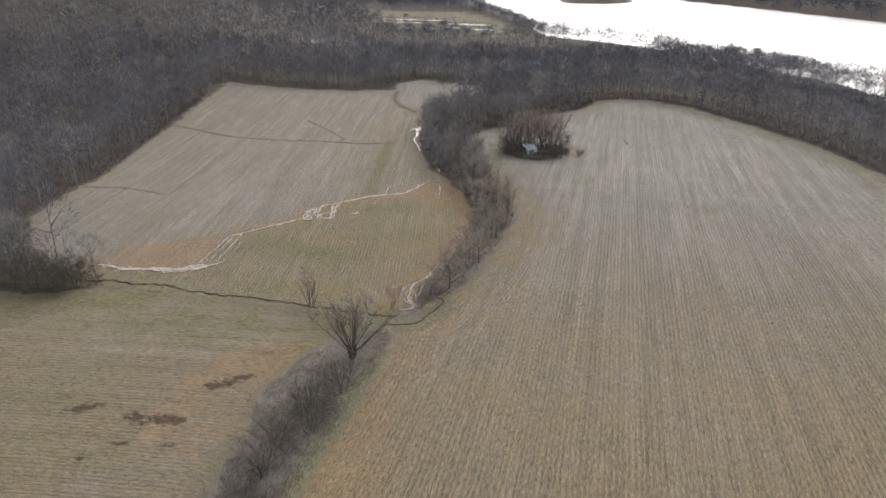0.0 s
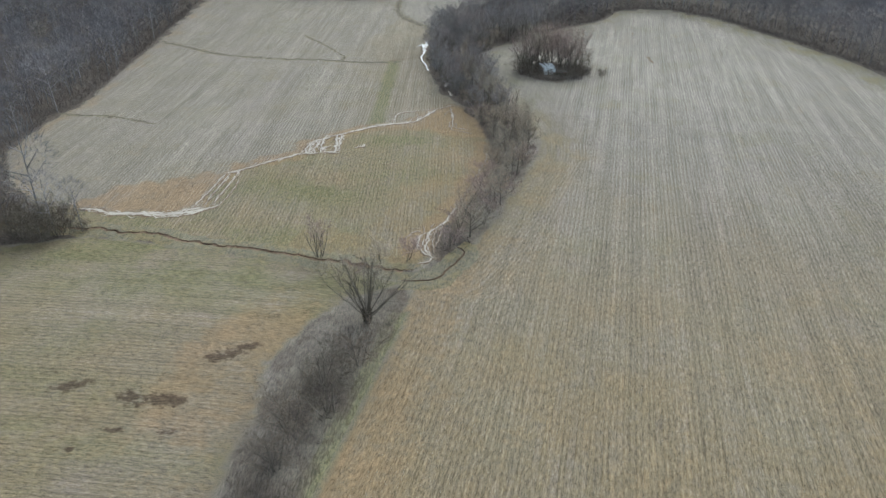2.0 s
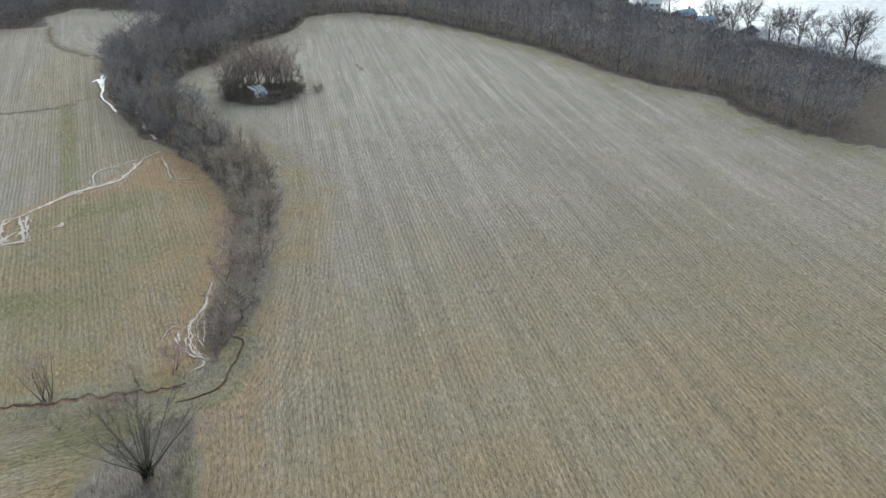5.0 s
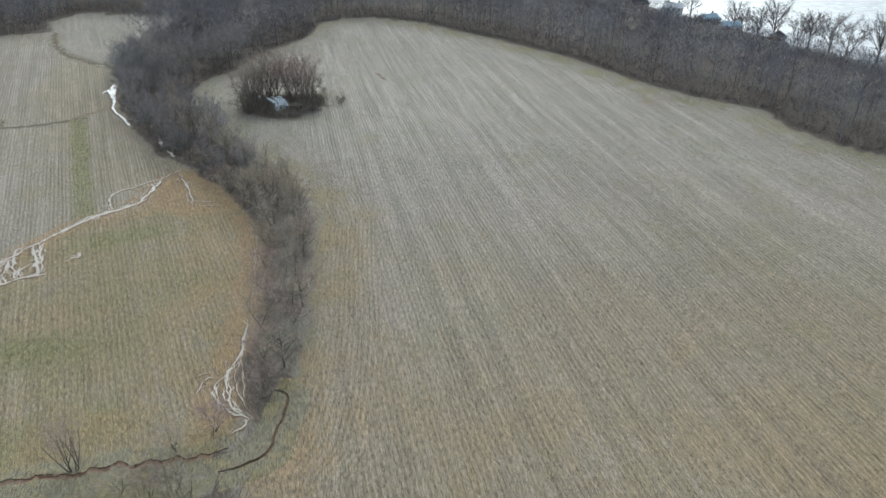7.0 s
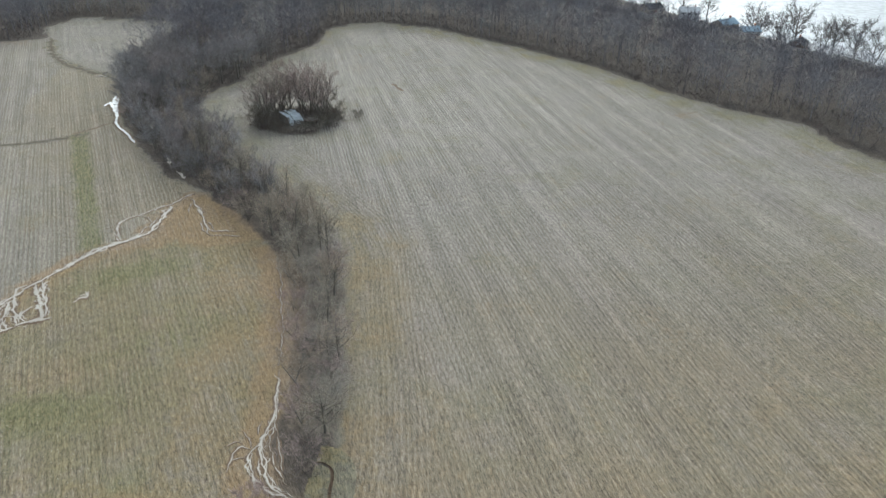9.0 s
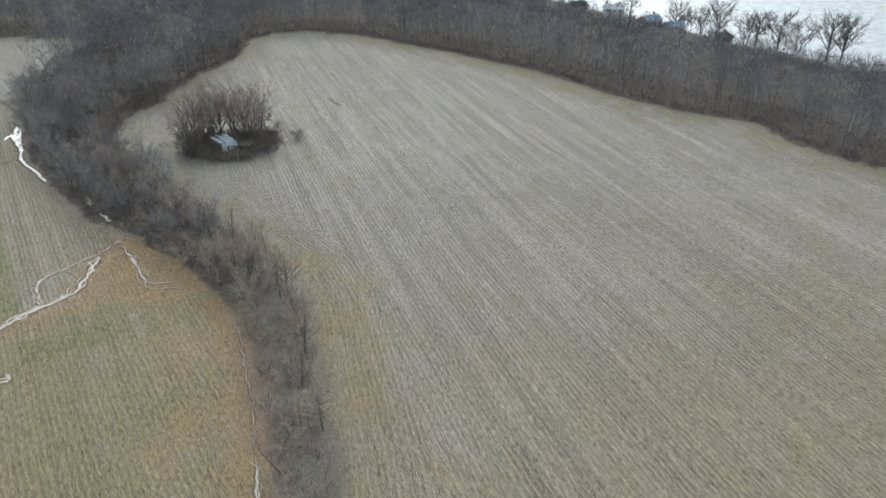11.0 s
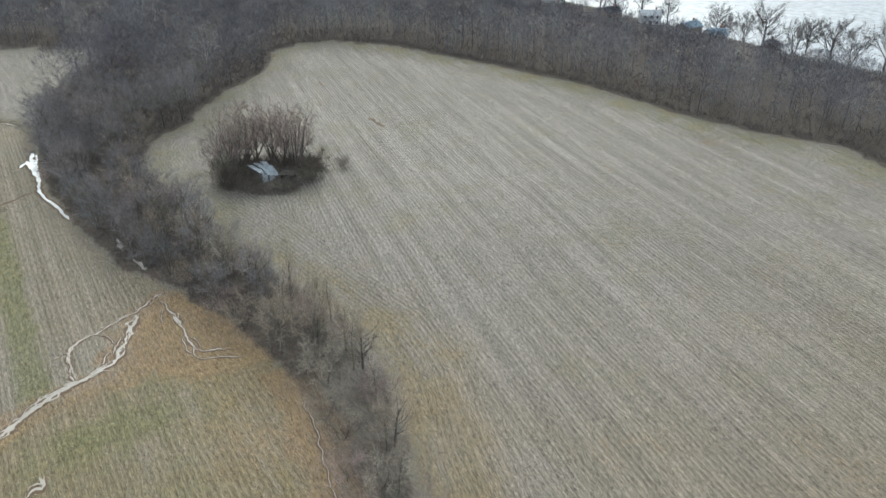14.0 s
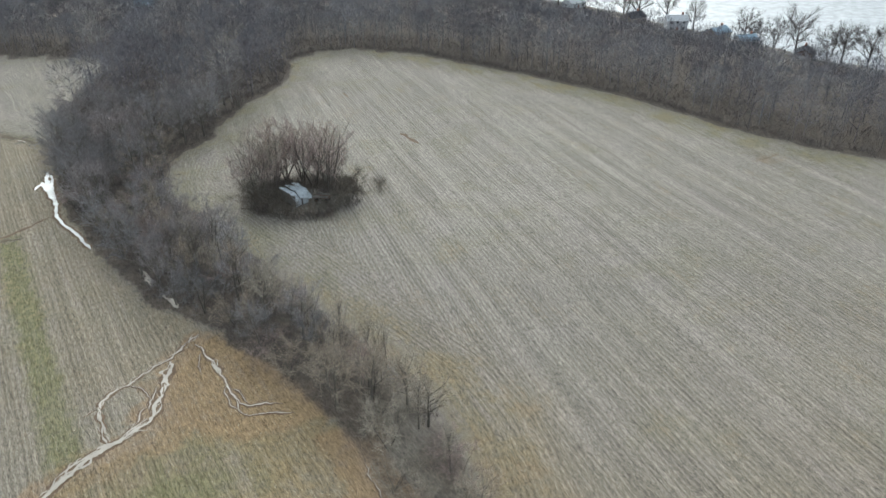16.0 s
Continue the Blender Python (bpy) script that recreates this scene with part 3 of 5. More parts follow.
def ribbon(name, pts, offsets, drops, mat, seed=0, wobble=0.0, vary=0.3, base=ground_z, taper=True, attrs=()):
    """A strip along a course: each offset has its depth against the ground; widths vary along the way."""
    c, n, t = course(pts, 0.3, wobble, seed)
    wide = np.maximum(1 + vary * waves(t, t * 0.2 + seed, 3.2, seed + 5) + 0.5 * vary * waves(t, t, 1.1, seed + 6), 0.02)
    if taper:
        wide = wide * np.clip(np.minimum(t, t[-1] - t) / 1.5 + 0.12, 0, 1)
    rows_, m = [], len(offsets)
    for o, dz in zip(offsets, drops):
        p = c + n * (o * wide)[:, None]
        rows_.append(np.stack([p[:, 0], p[:, 1], base(p[:, 0], p[:, 1]) + dz], 1))
    v = np.stack(rows_, 1).reshape(-1, 3)
    i, j = np.meshgrid(np.arange(m - 1), np.arange(len(c) - 1))
    a = (j * m + i).ravel()
    f = np.concatenate([np.stack([a + 1, a, a + m], 1), np.stack([a + 1, a + m, a + m + 1], 1)])
    ob = fast_mesh(name, v, f, mat, [(key, np.full(len(v), q)) for key, q in attrs])
    ob.data.polygons.foreach_set("use_smooth", np.ones(len(f), bool))
    return ob


VERGE = (("green", 0.95), ("orange", 0.30))
for pts, seed, wob, lips in ((CREEK, 3, 0.35, ((-3.2, -2.2, -1.3, -0.26), (0.58, 1.4, 2.2, 3.2))), (CUT_BANK, 8, 0.15, ((-3.2, -2.2, -1.2, -0.20), (0.20, 1.2, 2.2, 3.2)))):
    for sides_ in lips:
        drops_ = (-0.05, 0.05, 0.07, 0.09) if sides_[0] < 0 else (0.09, 0.07, 0.05, -0.05)
        tagged(ribbon("creek_verge", pts, sides_, drops_, GROUND, seed, wob, 0.12, hill, False, VERGE), "rough winter grass along the creek", "grass", kind="structure")
creek_bank = ribbon("creek_bank", CREEK, (-0.50, -0.36, -0.30, -0.20, 0.06, 0.20, 0.54, 0.60, 0.85), (0.06, 0.05, -0.10, -0.27, -0.28, -0.18, -0.03, 0.06, 0.07), CREEK_BANK, 3, 0.35, 0.75, hill, False)
tagged(creek_bank, "narrow creek with steep eroded brown banks", "creek", kind="structure")
# a dark ribbon paints the overhang's shadow along the north lip
tagged(ribbon("creek_undercut_shade", CREEK, (0.46, 0.52, 0.58, 0.66), (-0.04, 0.02, 0.075, 0.085), UNDERCUT_SHADE, 3, 0.35, 0.75, hill, False), "painted shadow below the turf lip of the creek bank", "bank", kind="structure")
creek_water = ribbon("creek_water", CREEK, (-0.18, -0.04, 0.06), (-0.23, -0.23, -0.23), CREEK_WATER, 3, 0.35, 0.45, hill, False)
tagged(creek_water, "shallow silty creek water", "creek", kind="structure")
cut_bank = ribbon("cut_bank", CUT_BANK, (-0.26, -0.16, -0.10, 0.03, 0.09, 0.18, 0.26), (0.075, 0.0, -0.14, -0.14, -0.02, 0.06, 0.075), UNDERCUT_SHADE, 8, 0.15, 0.3, hill, False)
tagged(cut_bank, "curved undercut earth bank beside the gully", "bank", kind="structure")
for n, (pts, w, lab) in enumerate(((DITCH_MID, 0.55, "shallow grassy drainage ditch across the stubble"), (DITCH_SPUR, 0.28, "thin eroded drainage rill in the stubble"),
                                   (DITCH_WEST, 0.36, "short dark drainage ditch in the stubble"),
                                   (DITCH_NORTH, 0.75, "curved grassy ditch between two fields"))):
    d = ribbon("ditch", pts, (-w, -0.5 * w, 0, 0.5 * w, w), (0.02, 0.07, 0.03, 0.07, 0.02), DITCH, 20 + n, 0.5, 0.55)
    tagged(d, lab, "ditch", kind="structure")
    g = ribbon("ditch_verge", pts, (-3.2 * w, -w, w, 3.2 * w), (-0.02, 0.025, 0.025, -0.02), GROUND, 20 + n, 0.5, 0.55, ground_z, True, (("green", 0.5), ("orange", 0.15)))
    tagged(g, "grass along a drainage ditch", "grass", kind="structure")
# braided wash-outs: pale silty water over mud; (course, half width)
WASH_POOL = [
    ([(-106, 116), (-102.4, 116.4), (-97.9, 115.7), (-94.7, 117.2), (-87.9, 116.9), (-84.1, 118.8), (-82, 121.4), (-79.9, 124.2)], 0.40),
    ([(-100, 115.4), (-95, 116.4), (-90, 117.7), (-86.6, 118.3), (-83, 121.2), (-80.5, 123.2)], 0.55),
    ([(-92, 118.2), (-88, 118.2), (-85.2, 120.5), (-82.4, 122.8)], 0.5),
    ([(-84.6, 121.6), (-85.3, 126.6), (-85.7, 132.3), (-86.8, 137.2), (-86.8, 139.2), (-84.9, 142)], 0.26),
    ([(-82.8, 122.9), (-84, 127.5), (-84.7, 132.9), (-85.6, 137.5), (-86, 139.8)], 0.24),
    ([(-81.4, 123.6), (-82.2, 127.4), (-83, 132.3), (-83.7, 137.3), (-84.9, 142.1)], 0.24),
]
WASH_FAN_WEST = [
    ([(-80.2, 124), (-80.5, 127.8), (-80.9, 131), (-82.2, 136.5)], 0.17),
    ([(-86.8, 139.2), (-84.6, 141.5), (-82.9, 144.3), (-80.8, 146.6), (-78.1, 149.8), (-76.3, 152.1), (-74.5, 153.6), (-72.4, 153.7), (-69.7, 155.1), (-66.4, 155.6)], 0.36),
    ([(-84.5, 143.5), (-83, 144.4), (-82.8, 146.8)], 0.2),
    ([(-82, 145.2), (-81.4, 147.2), (-81.4, 149.4)], 0.2),
    ([(-74.5, 153.6), (-76, 159.7), (-74.6, 161.6), (-72.8, 164.6), (-70.6, 167.6), (-67.5, 171.4), (-65.4, 174.2), (-63.2, 176.6), (-60.6, 178.2), (-58.6, 179), (-56.6, 180.4), (-55.2, 182), (-55.2, 184), (-54.4, 187), (-53.4, 190), (-53, 192.6)], 0.36),
    ([(-66.6, 173.4), (-64.6, 176.4), (-62, 177.8), (-59.6, 178.4), (-57.4, 181), (-56.2, 181.6)], 0.30),
    ([(-56.4, 181), (-54.4, 182.4), (-54.9, 184.6), (-54, 186.4), (-53.8, 188.6)], 0.22),
    ([(-55.8, 182.4), (-55.9, 185), (-55, 186.8), (-54.6, 188.4)], 0.18),
    ([(-57.8, 180.4), (-57.2, 182.6), (-55.6, 184.4)], 0.16),
    ([(-73.6, 153.7), (-75, 158), (-74.8, 161.2)], 0.3),
]
WASH_LADDER = [
    ([(-72.2, 153.8), (-73.6, 157), (-73.9, 161.9)], 0.3),
    ([(-70.8, 154.5), (-72.4, 158.5), (-73.5, 162.7)], 0.28),
    ([(-67.5, 155.2), (-69.5, 161), (-71.3, 166.2)], 0.36),
    ([(-67, 156.2), (-68.8, 161), (-70.2, 166.9)], 0.28),
    ([(-70, 155), (-71.5, 157.5), (-69.6, 159.5)], 0.2),
    ([(-64.4, 159.2), (-63.4, 160.4), (-62.2, 159.8), (-62.6, 162)], 0.34),
    ([(-60.3, 178.4), (-61.3, 181.2), (-61.9, 184), (-61.9, 186), (-60.8, 188), (-58.8, 189.2), (-57, 190.4), (-55.4, 192.4), (-53.2, 193.2), (-51.3, 195.2), (-49, 198)], 0.28),
    ([(-58.4, 189.4), (-56.9, 188.2), (-56.3, 186.4), (-55.9, 185)], 0.12),
    ([(-63.6, 184.6), (-62.8, 185.6), (-61.9, 185.8)], 0.10),
]
WASH_LOOP = [
    ([(-49.6, 195.6), (-48.4, 192.4), (-47.7, 190.4), (-47, 188.2), (-46.7, 186), (-46.1, 183.6), (-45.4, 181), (-44.5, 179.8), (-42.1, 179.2), (-40, 178.8)], 0.24),
    ([(-47.8, 190.8), (-47.3, 188.8), (-46.9, 187)], 0.42),
    ([(-45.6, 181.2), (-45.2, 178.6), (-44.5, 177.4), (-43.4, 177.9), (-41, 177), (-39, 176.2)], 0.24),
    ([(-46.4, 185), (-46.8, 182), (-45.8, 179.6), (-44.9, 178)], 0.16),
    ([(-46.2, 184), (-45, 183), (-44.6, 181), (-44, 179.8)], 0.14),
    ([(-48.8, 193.6), (-49.6, 190.8), (-49.3, 188)], 0.10),
]
WASH_SPUR = [
    (SIDE_RILL[5:], 0.13),
    ([(-33.8, 134.8), (-34.0, 129.7), (-34.6, 126.3), (-35.2, 124.7), (-35.7, 123.2), (-36.3, 122.1), (-37.4, 121.5)], 0.3),
    ([(-35.8, 123.8), (-36.0, 121.7), (-36.2, 120.0), (-35.8, 117.1), (-35.2, 115.6), (-33.9, 113.9), (-32.9, 113.1)], 0.22),
    ([(-37.2, 121.4), (-37.6, 120.3), (-37.3, 118.4), (-36.8, 116.9), (-35.9, 115.5), (-34.8, 114.6), (-33.6, 113.6)], 0.26),
    ([(-35.8, 122.2), (-35.6, 119.0), (-34.9, 116.4), (-34.1, 114.9)], 0.14),
    ([(-35.2, 123.9), (-34.9, 120.9), (-34.5, 118.3), (-33.9, 116.2), (-33.3, 115.1)], 0.12),
    ([(-34.6, 125.4), (-34.2, 121.8), (-34.0, 118.7), (-33.7, 116.6)], 0.1),
    ([(-37.4, 121.5), (-38.4, 122.6), (-39.2, 121.9), (-39.7, 120.5), (-40.0, 118.6)], 0.16),
    ([(-37.8, 120.5), (-39.0, 120.6), (-39.8, 120.2)], 0.12),
    ([(-38.3, 122.7), (-39.3, 123.3), (-40.4, 123.0)], 0.1),
    ([(-36.2, 123.9), (-36.6, 125.6), (-36.0, 126.0)], 0.12),
    ([(-37.0, 121.6), (-37.5, 123.4), (-38.2, 124.9)], 0.09),
    ([(-36.4, 120.0), (-36.4, 117.7), (-35.8, 116.2)], 0.12),
    ([(-32.9, 113.1), (-33.3, 112.2), (-34.4, 111.4), (-35.2, 110.7)], 0.32),
]
WASH_SOURCE = [
    ([(-86.4, 298.6), (-84.4, 297), (-82.6, 295.6)], 0.3),
]
RILLS = WASH_POOL + WASH_FAN_WEST + WASH_LADDER + WASH_LOOP + WASH_SPUR + WASH_SOURCE
for n, (pts, w) in enumerate(RILLS):
    straight = pts[0][0] < -78 and w < 0.27
    w = w * (0.85 if straight else 1.35 if pts[0][0] < -56 and pts[0][1] < 168 else 0.9 if pts[0][0] < -56 else 1.0 if pts[0][1] < 126 else 0.75)
    mud = ribbon("wash_mud", pts, (-1.1 * w - 0.12, -0.8 * w, 0.8 * w, 1.1 * w + 0.12), (0.0, 0.045, 0.045, 0.0), MUD, 40 + n, 0.08 if straight else 0.22, 0.5)
    tagged(mud, "bare brown mud along a wash-out", "mud", kind="structure")
    rill = ribbon("wash_water", pts, (-0.42 * w, 0, 0.42 * w), (0.075, 0.08, 0.075), SILT_WATER, 40 + n, 0.08 if straight else 0.22, 0.7)
    tagged(rill, "pale silty runoff in a braided wash-out", "runoff", "runoff channels", "structure")
    if w > 0.2:
        for q in (1, 2):
            rill = ribbon("wash_strand", pts, (-0.17 * w, 0, 0.17 * w), (0.085, 0.09, 0.085), SILT_WATER, 140 + n * 3 + q, 1.1 * w + 0.25, 1.6)
            tagged(rill, "thin side strand of silty runoff", "runoff", "runoff channels", "structure")


for n, pts in enumerate(([(-56.8, 220.6), (-56, 217.6), (-55.2, 213.8)], [(-53.6, 210.4), (-52.3, 207.8), (-51.4, 205.6)])):
    tagged(ribbon("gully_water", pts, (-0.30, 0, 0.30), (0.10, 0.12, 0.10), SILT_WATER, 460 + n, 0.2, 0.9), "glint of stream water in the wooded gully", "creek", kind="structure")
# the spring and its stream, brighter than the silty runoff
for n, (pts, w) in enumerate((([(-76, 272.4), (-76, 268.6), (-75.4, 265), (-74.6, 261.6), (-73.6, 257.8), (-72.6, 252.4)], 0.55), ([(-77.6, 262.4), (-77.4, 264), (-76.7, 265.4), (-75.6, 265.2), (-74.6, 263)], 0.48),
                              ([(-76.8, 266.8), (-75.8, 263.8), (-74.6, 260), (-73.4, 256)], 0.5), ([(-75.2, 270.6), (-74.6, 267), (-74.4, 263.4), (-73.9, 259.4)], 0.42),
                              ([(-73.4, 257), (-72.6, 252.4), (-72.3, 248), (-70.7, 243.6), (-68.4, 239.4), (-66.8, 235.2), (-65.2, 231.2)], 0.34))):
    mud = ribbon("wash_mud", pts, (-1.2 * w - 0.3, -0.8 * w, 0.8 * w, 1.2 * w + 0.3), (0.0, 0.045, 0.045, 0.0), MUD, 400 + n, 0.10, 0.3)
    tagged(mud, "bare brown mud along a wash-out", "mud", kind="structure")
    tagged(ribbon("spring_water", pts, (-0.8 * w, 0, 0.8 * w), (0.085, 0.09, 0.085), SPRING_WATER, 400 + n, 0.10, 0.30), "bright spring water spreading over the stubble", "spring", kind="structure")
for n, (pts, w, lab) in enumerate((([(4.2, 267), (4.5, 265), (5.1, 262.6), (5.7, 259.6), (5.9, 258.4)], 0.55, "long rut of bare dark soil in the stubble"),
                                   ([(-1.4, 304.6), (-0.8, 300.4)], 0.35, "short rut of bare dark soil in the stubble"),
                                   ([(70.8, 218.6), (74, 218.9), (77, 219.3), (80, 220.2)], 0.12, "shallow curved scrape in the field margin"),
                                   ([(-81.6, 241.2), (-77.9, 243.6), (-74.9, 246.6), (-73.4, 247.8)], 0.40, "eroded rill of brown soil above the stream"))):
    tagged(ribbon("rut", pts, (-w, -0.5 * w, 0, 0.5 * w, w), (0.02, 0.06, 0.03, 0.06, 0.02), MUD, 420 + n, 0.15, 0.4), lab, "rut", kind="structure")


# ---- bare trees ----
def tube(pts, radii, sides):
    pts = np.array(pts, float)
    d = np.gradient(pts, axis=0)
    d /= np.linalg.norm(d, axis=1)[:, None]
    ref = np.where(np.abs(d[:, 2:3]) > 0.9, [[1.0, 0, 0]], [[0, 0, 1.0]])
    a = np.cross(d, ref)
    a /= np.linalg.norm(a, axis=1)[:, None]
    b = np.cross(d, a)
    t = np.arange(sides) / sides * 2 * math.pi
    v = pts[:, None] + np.array(radii)[:, None, None] * (np.cos(t)[None, :, None] * a[:, None] + np.sin(t)[None, :, None] * b[:, None])
    f = []
    for k in range(len(pts) - 1):
        for s in range(sides):
            p, q = k * sides + s, k * sides + (s + 1) % sides
            f += [(p, q, q + sides), (p, q + sides, p + sides)]
    return v.reshape(-1, 3), np.array(f)


def join(pieces):
    vs, fs, n = [], [], 0
    for v, f in pieces:
        vs.append(v), fs.append(f + n)
        n += len(v)
    return np.concatenate(vs), np.concatenate(fs)


def twig_mesh(start, way, length, width, rng):
    """Thin tapered slivers, one triangle each."""
    n = len(start)
    side = np.cross(way, rng.normal(size=(n, 3)))
    side /= np.linalg.norm(side, axis=1)[:, None] + 1e-9
    v = np.stack([start - side * width[:, None] / 2, start + side * width[:, None] / 2, start + way * length[:, None]], 1).reshape(-1, 3)
    return v, np.arange(3 * n).reshape(-1, 3)


def bend(start, way, length, lift, rng, steps=3, shake=0.10):
    pts = [np.array(start, float)]
    d = np.array(way, float)
    for _ in range(steps):
        d = d + np.array([0, 0, lift]) + rng.normal(size=3) * shake
        d /= np.linalg.norm(d)
        pts.append(pts[-1] + d * length / steps)
    return pts


def grow_tree(seed, h, spread, limbs, low, forks, twigs, width, steep=0.8, stems=1, detail=2, girth=1.0, splay=0.32):
    """A bare tree: (trunk and limbs), (branches and twigs). detail 2: near, 1: middle, 0: far."""
    rng = np.random.default_rng(seed)
    wood, crown, ts, tw = [], [], [], []
    sides = (3, 4, 6)[detail]
    for s in range(stems):
        lean = rng.normal(size=2) * (0.05 if stems == 1 else splay)
        if stems > 3:
            swing, far_ = s * 2.4, rng.uniform(0.35, 1.6) * splay
            lean = np.array([math.cos(swing), math.sin(swing)]) * far_
        top = h * (0.72 if stems == 1 else 0.6) * rng.uniform(0.85, 1.05)
        base = np.array([0, 0, -0.25]) + (np.r_[rng.normal(size=2) * 0.35, 0] if stems > 1 else 0)
        trunk = bend(base, (lean[0], lean[1], 1), top, 0.06, rng, (1, 2, 5)[detail], 0.05)
        r0 = girth * (0.020 * h + 0.03) / math.sqrt(stems)
        wood.append(tube(trunk, np.linspace(r0, r0 * 0.35, len(trunk)), sides))
        tr = np.array(trunk)
        for k in range(max(2, limbs // stems)):
            f = low + (1 - low) * (k + rng.uniform(0.1, 0.9)) / max(2, limbs // stems)
            idx = f * (len(tr) - 1)
            i0 = min(int(idx), len(tr) - 2)
            p = tr[i0] + (tr[i0 + 1] - tr[i0]) * (idx - i0)
            a = k * 2.4 + rng.uniform(-0.5, 0.5) + s * 1.3
            up = steep * rng.uniform(0.7, 1.3) + 0.5 * f
            way = np.array([math.cos(a), math.sin(a), up])
            way /= np.linalg.norm(way)
            reach = spread * rng.uniform(0.75, 1.1) * (1.15 - 0.45 * f) * (1 + 0.25 * up)
            reach = min(reach, max(1.0, (h - p[2]) * 1.05 / max(way[2], 0.35)))
            line = bend(p, way, reach, 0.05, rng, (1, 2, 3)[detail])
            r1 = r0 * 0.42 * (1.1 - 0.5 * f)
            wood.append(tube(line, np.linspace(r1, r1 * 0.25, len(line)), (3, 3, 4)[detail]))
            ln = np.array(line)
            for m in range(forks):
                g = rng.uniform(0.3, 1.0) * (len(ln) - 1)
                i1 = min(int(g), len(ln) - 2)
                q = ln[i1] + (ln[i1 + 1] - ln[i1]) * (g - i1)
                w2 = way + rng.normal(size=3) * 0.7 + np.array([0, 0, 0.08])
                w2 /= np.linalg.norm(w2)
                l2 = reach * rng.uniform(0.28, 0.55)
                sub = bend(q, w2, l2, 0.10, rng, 2, 0.15)
                if detail == 2:
                    crown.append(tube(sub, np.linspace(r1 * 0.42, r1 * 0.12, 3), 3))
                sb = np.array(sub)
                for _ in range(twigs):
                    e = rng.uniform(0.1, 1.0) * 2
                    i2 = min(int(e), 1)
                    ts.append(sb[i2] + (sb[i2 + 1] - sb[i2]) * (e - i2))
                    w3 = w2 * 0.8 + rng.normal(size=3) * 0.7 + np.array([0, 0, 0.1])
                    tw.append(w3 / np.linalg.norm(w3))
    ts, tw = np.array(ts), np.array(tw)
    crown.append(twig_mesh(ts, tw, rng.uniform(0.5, 1.25, len(ts)) * (0.55 + spread * 0.16), rng.uniform(0.7, 1.3, len(ts)) * width, rng))
    return join(wood), join(crown)


def tree_thing(name, made, bark, twigs, label):
    root = new(name)
    for key, (v, f), mat in (("trunk", made[0], bark), ("crown", made[1], twigs)):
        ob = fast_mesh(key, v, f, mat)
        ob.parent = root
    return tagged(root, label, "tree")


def stand(ob, x, y, size, turn, group="", tall=1.0):
    z = at(x, y)
    got = copy_thing(ob, Matrix.Translation((x, y, z - 0.05)) @ Matrix.Rotation(turn, 4, "Z") @ Matrix.Diagonal((size, size, size * tall, 1)))
    return tagged(got, group=group)


rnd = random.Random(7)
SHRUBS = [tree_thing("hedge_shrub", grow_tree(100 + s, 5.8, 2.9, 15, 0.10, 7, 14, 0.020, 0.45, 4, 2, 0.9, 0.45), BARK, TWIGS if s % 2 else TWIGS_RED,
                     ("bare grey-brown shrub in the overgrown hedge", "bare reddish-brown shrub in the overgrown hedge")[s % 2 == 0]) for s in range(5)]
HEDGE_TREES = [tree_thing("hedge_tree", grow_tree(200 + s, 9.4, 4.0, 13, 0.25, 8, 15, 0.024, 0.55, 1 + s % 2, 2, 1.1), BARK, TWIGS, "bare grey deciduous tree in the hedge belt") for s in range(5)]
BELT_TREES = [tree_thing("belt_tree", grow_tree(220 + s, 9.6, 4.2, 13, 0.25, 8, 17, 0.026, 0.6, 1 + s % 2, 2, 1.1), BARK, TWIGS_GREY, "bare blue-grey deciduous tree in the wooded belt") for s in range(5)]
ROW_SHRUBS = [tree_thing("hedgerow_shrub", grow_tree(150 + s, 6.0, 3.0, 16, 0.08, 7, 16, 0.020, 0.5, 5, 2, 1.0, 0.45), BARK, TWIGS_ROW, "dark grey-brown bare shrub in the hedgerow") for s in range(4)]
SLENDER = [tree_thing("slender_tree", grow_tree(250 + s, 9.6, 2.0, 14, 0.30, 6, 12, 0.018, 2.2, 1 + s % 2, 2, 0.66, 0.16), BARK, TWIGS, "slender bare tree with a straight grey trunk in the hedge belt") for s in range(4)]
for o in SHRUBS + ROW_SHRUBS:
    tagged(o, category="shrub", group="hedge shrubs")
used = set()


def place(kinds, x, y, size, tall=1.0, group=""):
    """The first use of a kind moves the original, later ones are copies."""
    ob = kinds[rnd.randrange(len(kinds))]
    turn = rnd.uniform(0, 6.283)
    if ob.name not in used:
        used.add(ob.name)
        ob.matrix_basis = Matrix.Translation((x, y, at(x, y) - 0.05)) @ Matrix.Rotation(turn, 4, "Z") @ Matrix.Diagonal((size, size, size * tall, 1))
        return tagged(ob, group=group)
    return tagged(copy_thing(ob, Matrix.Translation((x, y, at(x, y) - 0.05)) @ Matrix.Rotation(turn, 4, "Z") @ Matrix.Diagonal((1, 1, 1, 1)) @ Matrix.Diagonal((size / ob.scale[0], size / ob.scale[0], size * tall / ob.scale[2], 1))), group=group)


def free(x, y, gap):
    """How far outside all the fields a place lies, against a gap."""
    a, b = np.array([x]), np.array([y])
    return max(signed(a, b, p)[0] for p in (FIELD_EAST, FIELD_WEST, FIELD_NORTH, FIELD_SOUTH)) < -gap


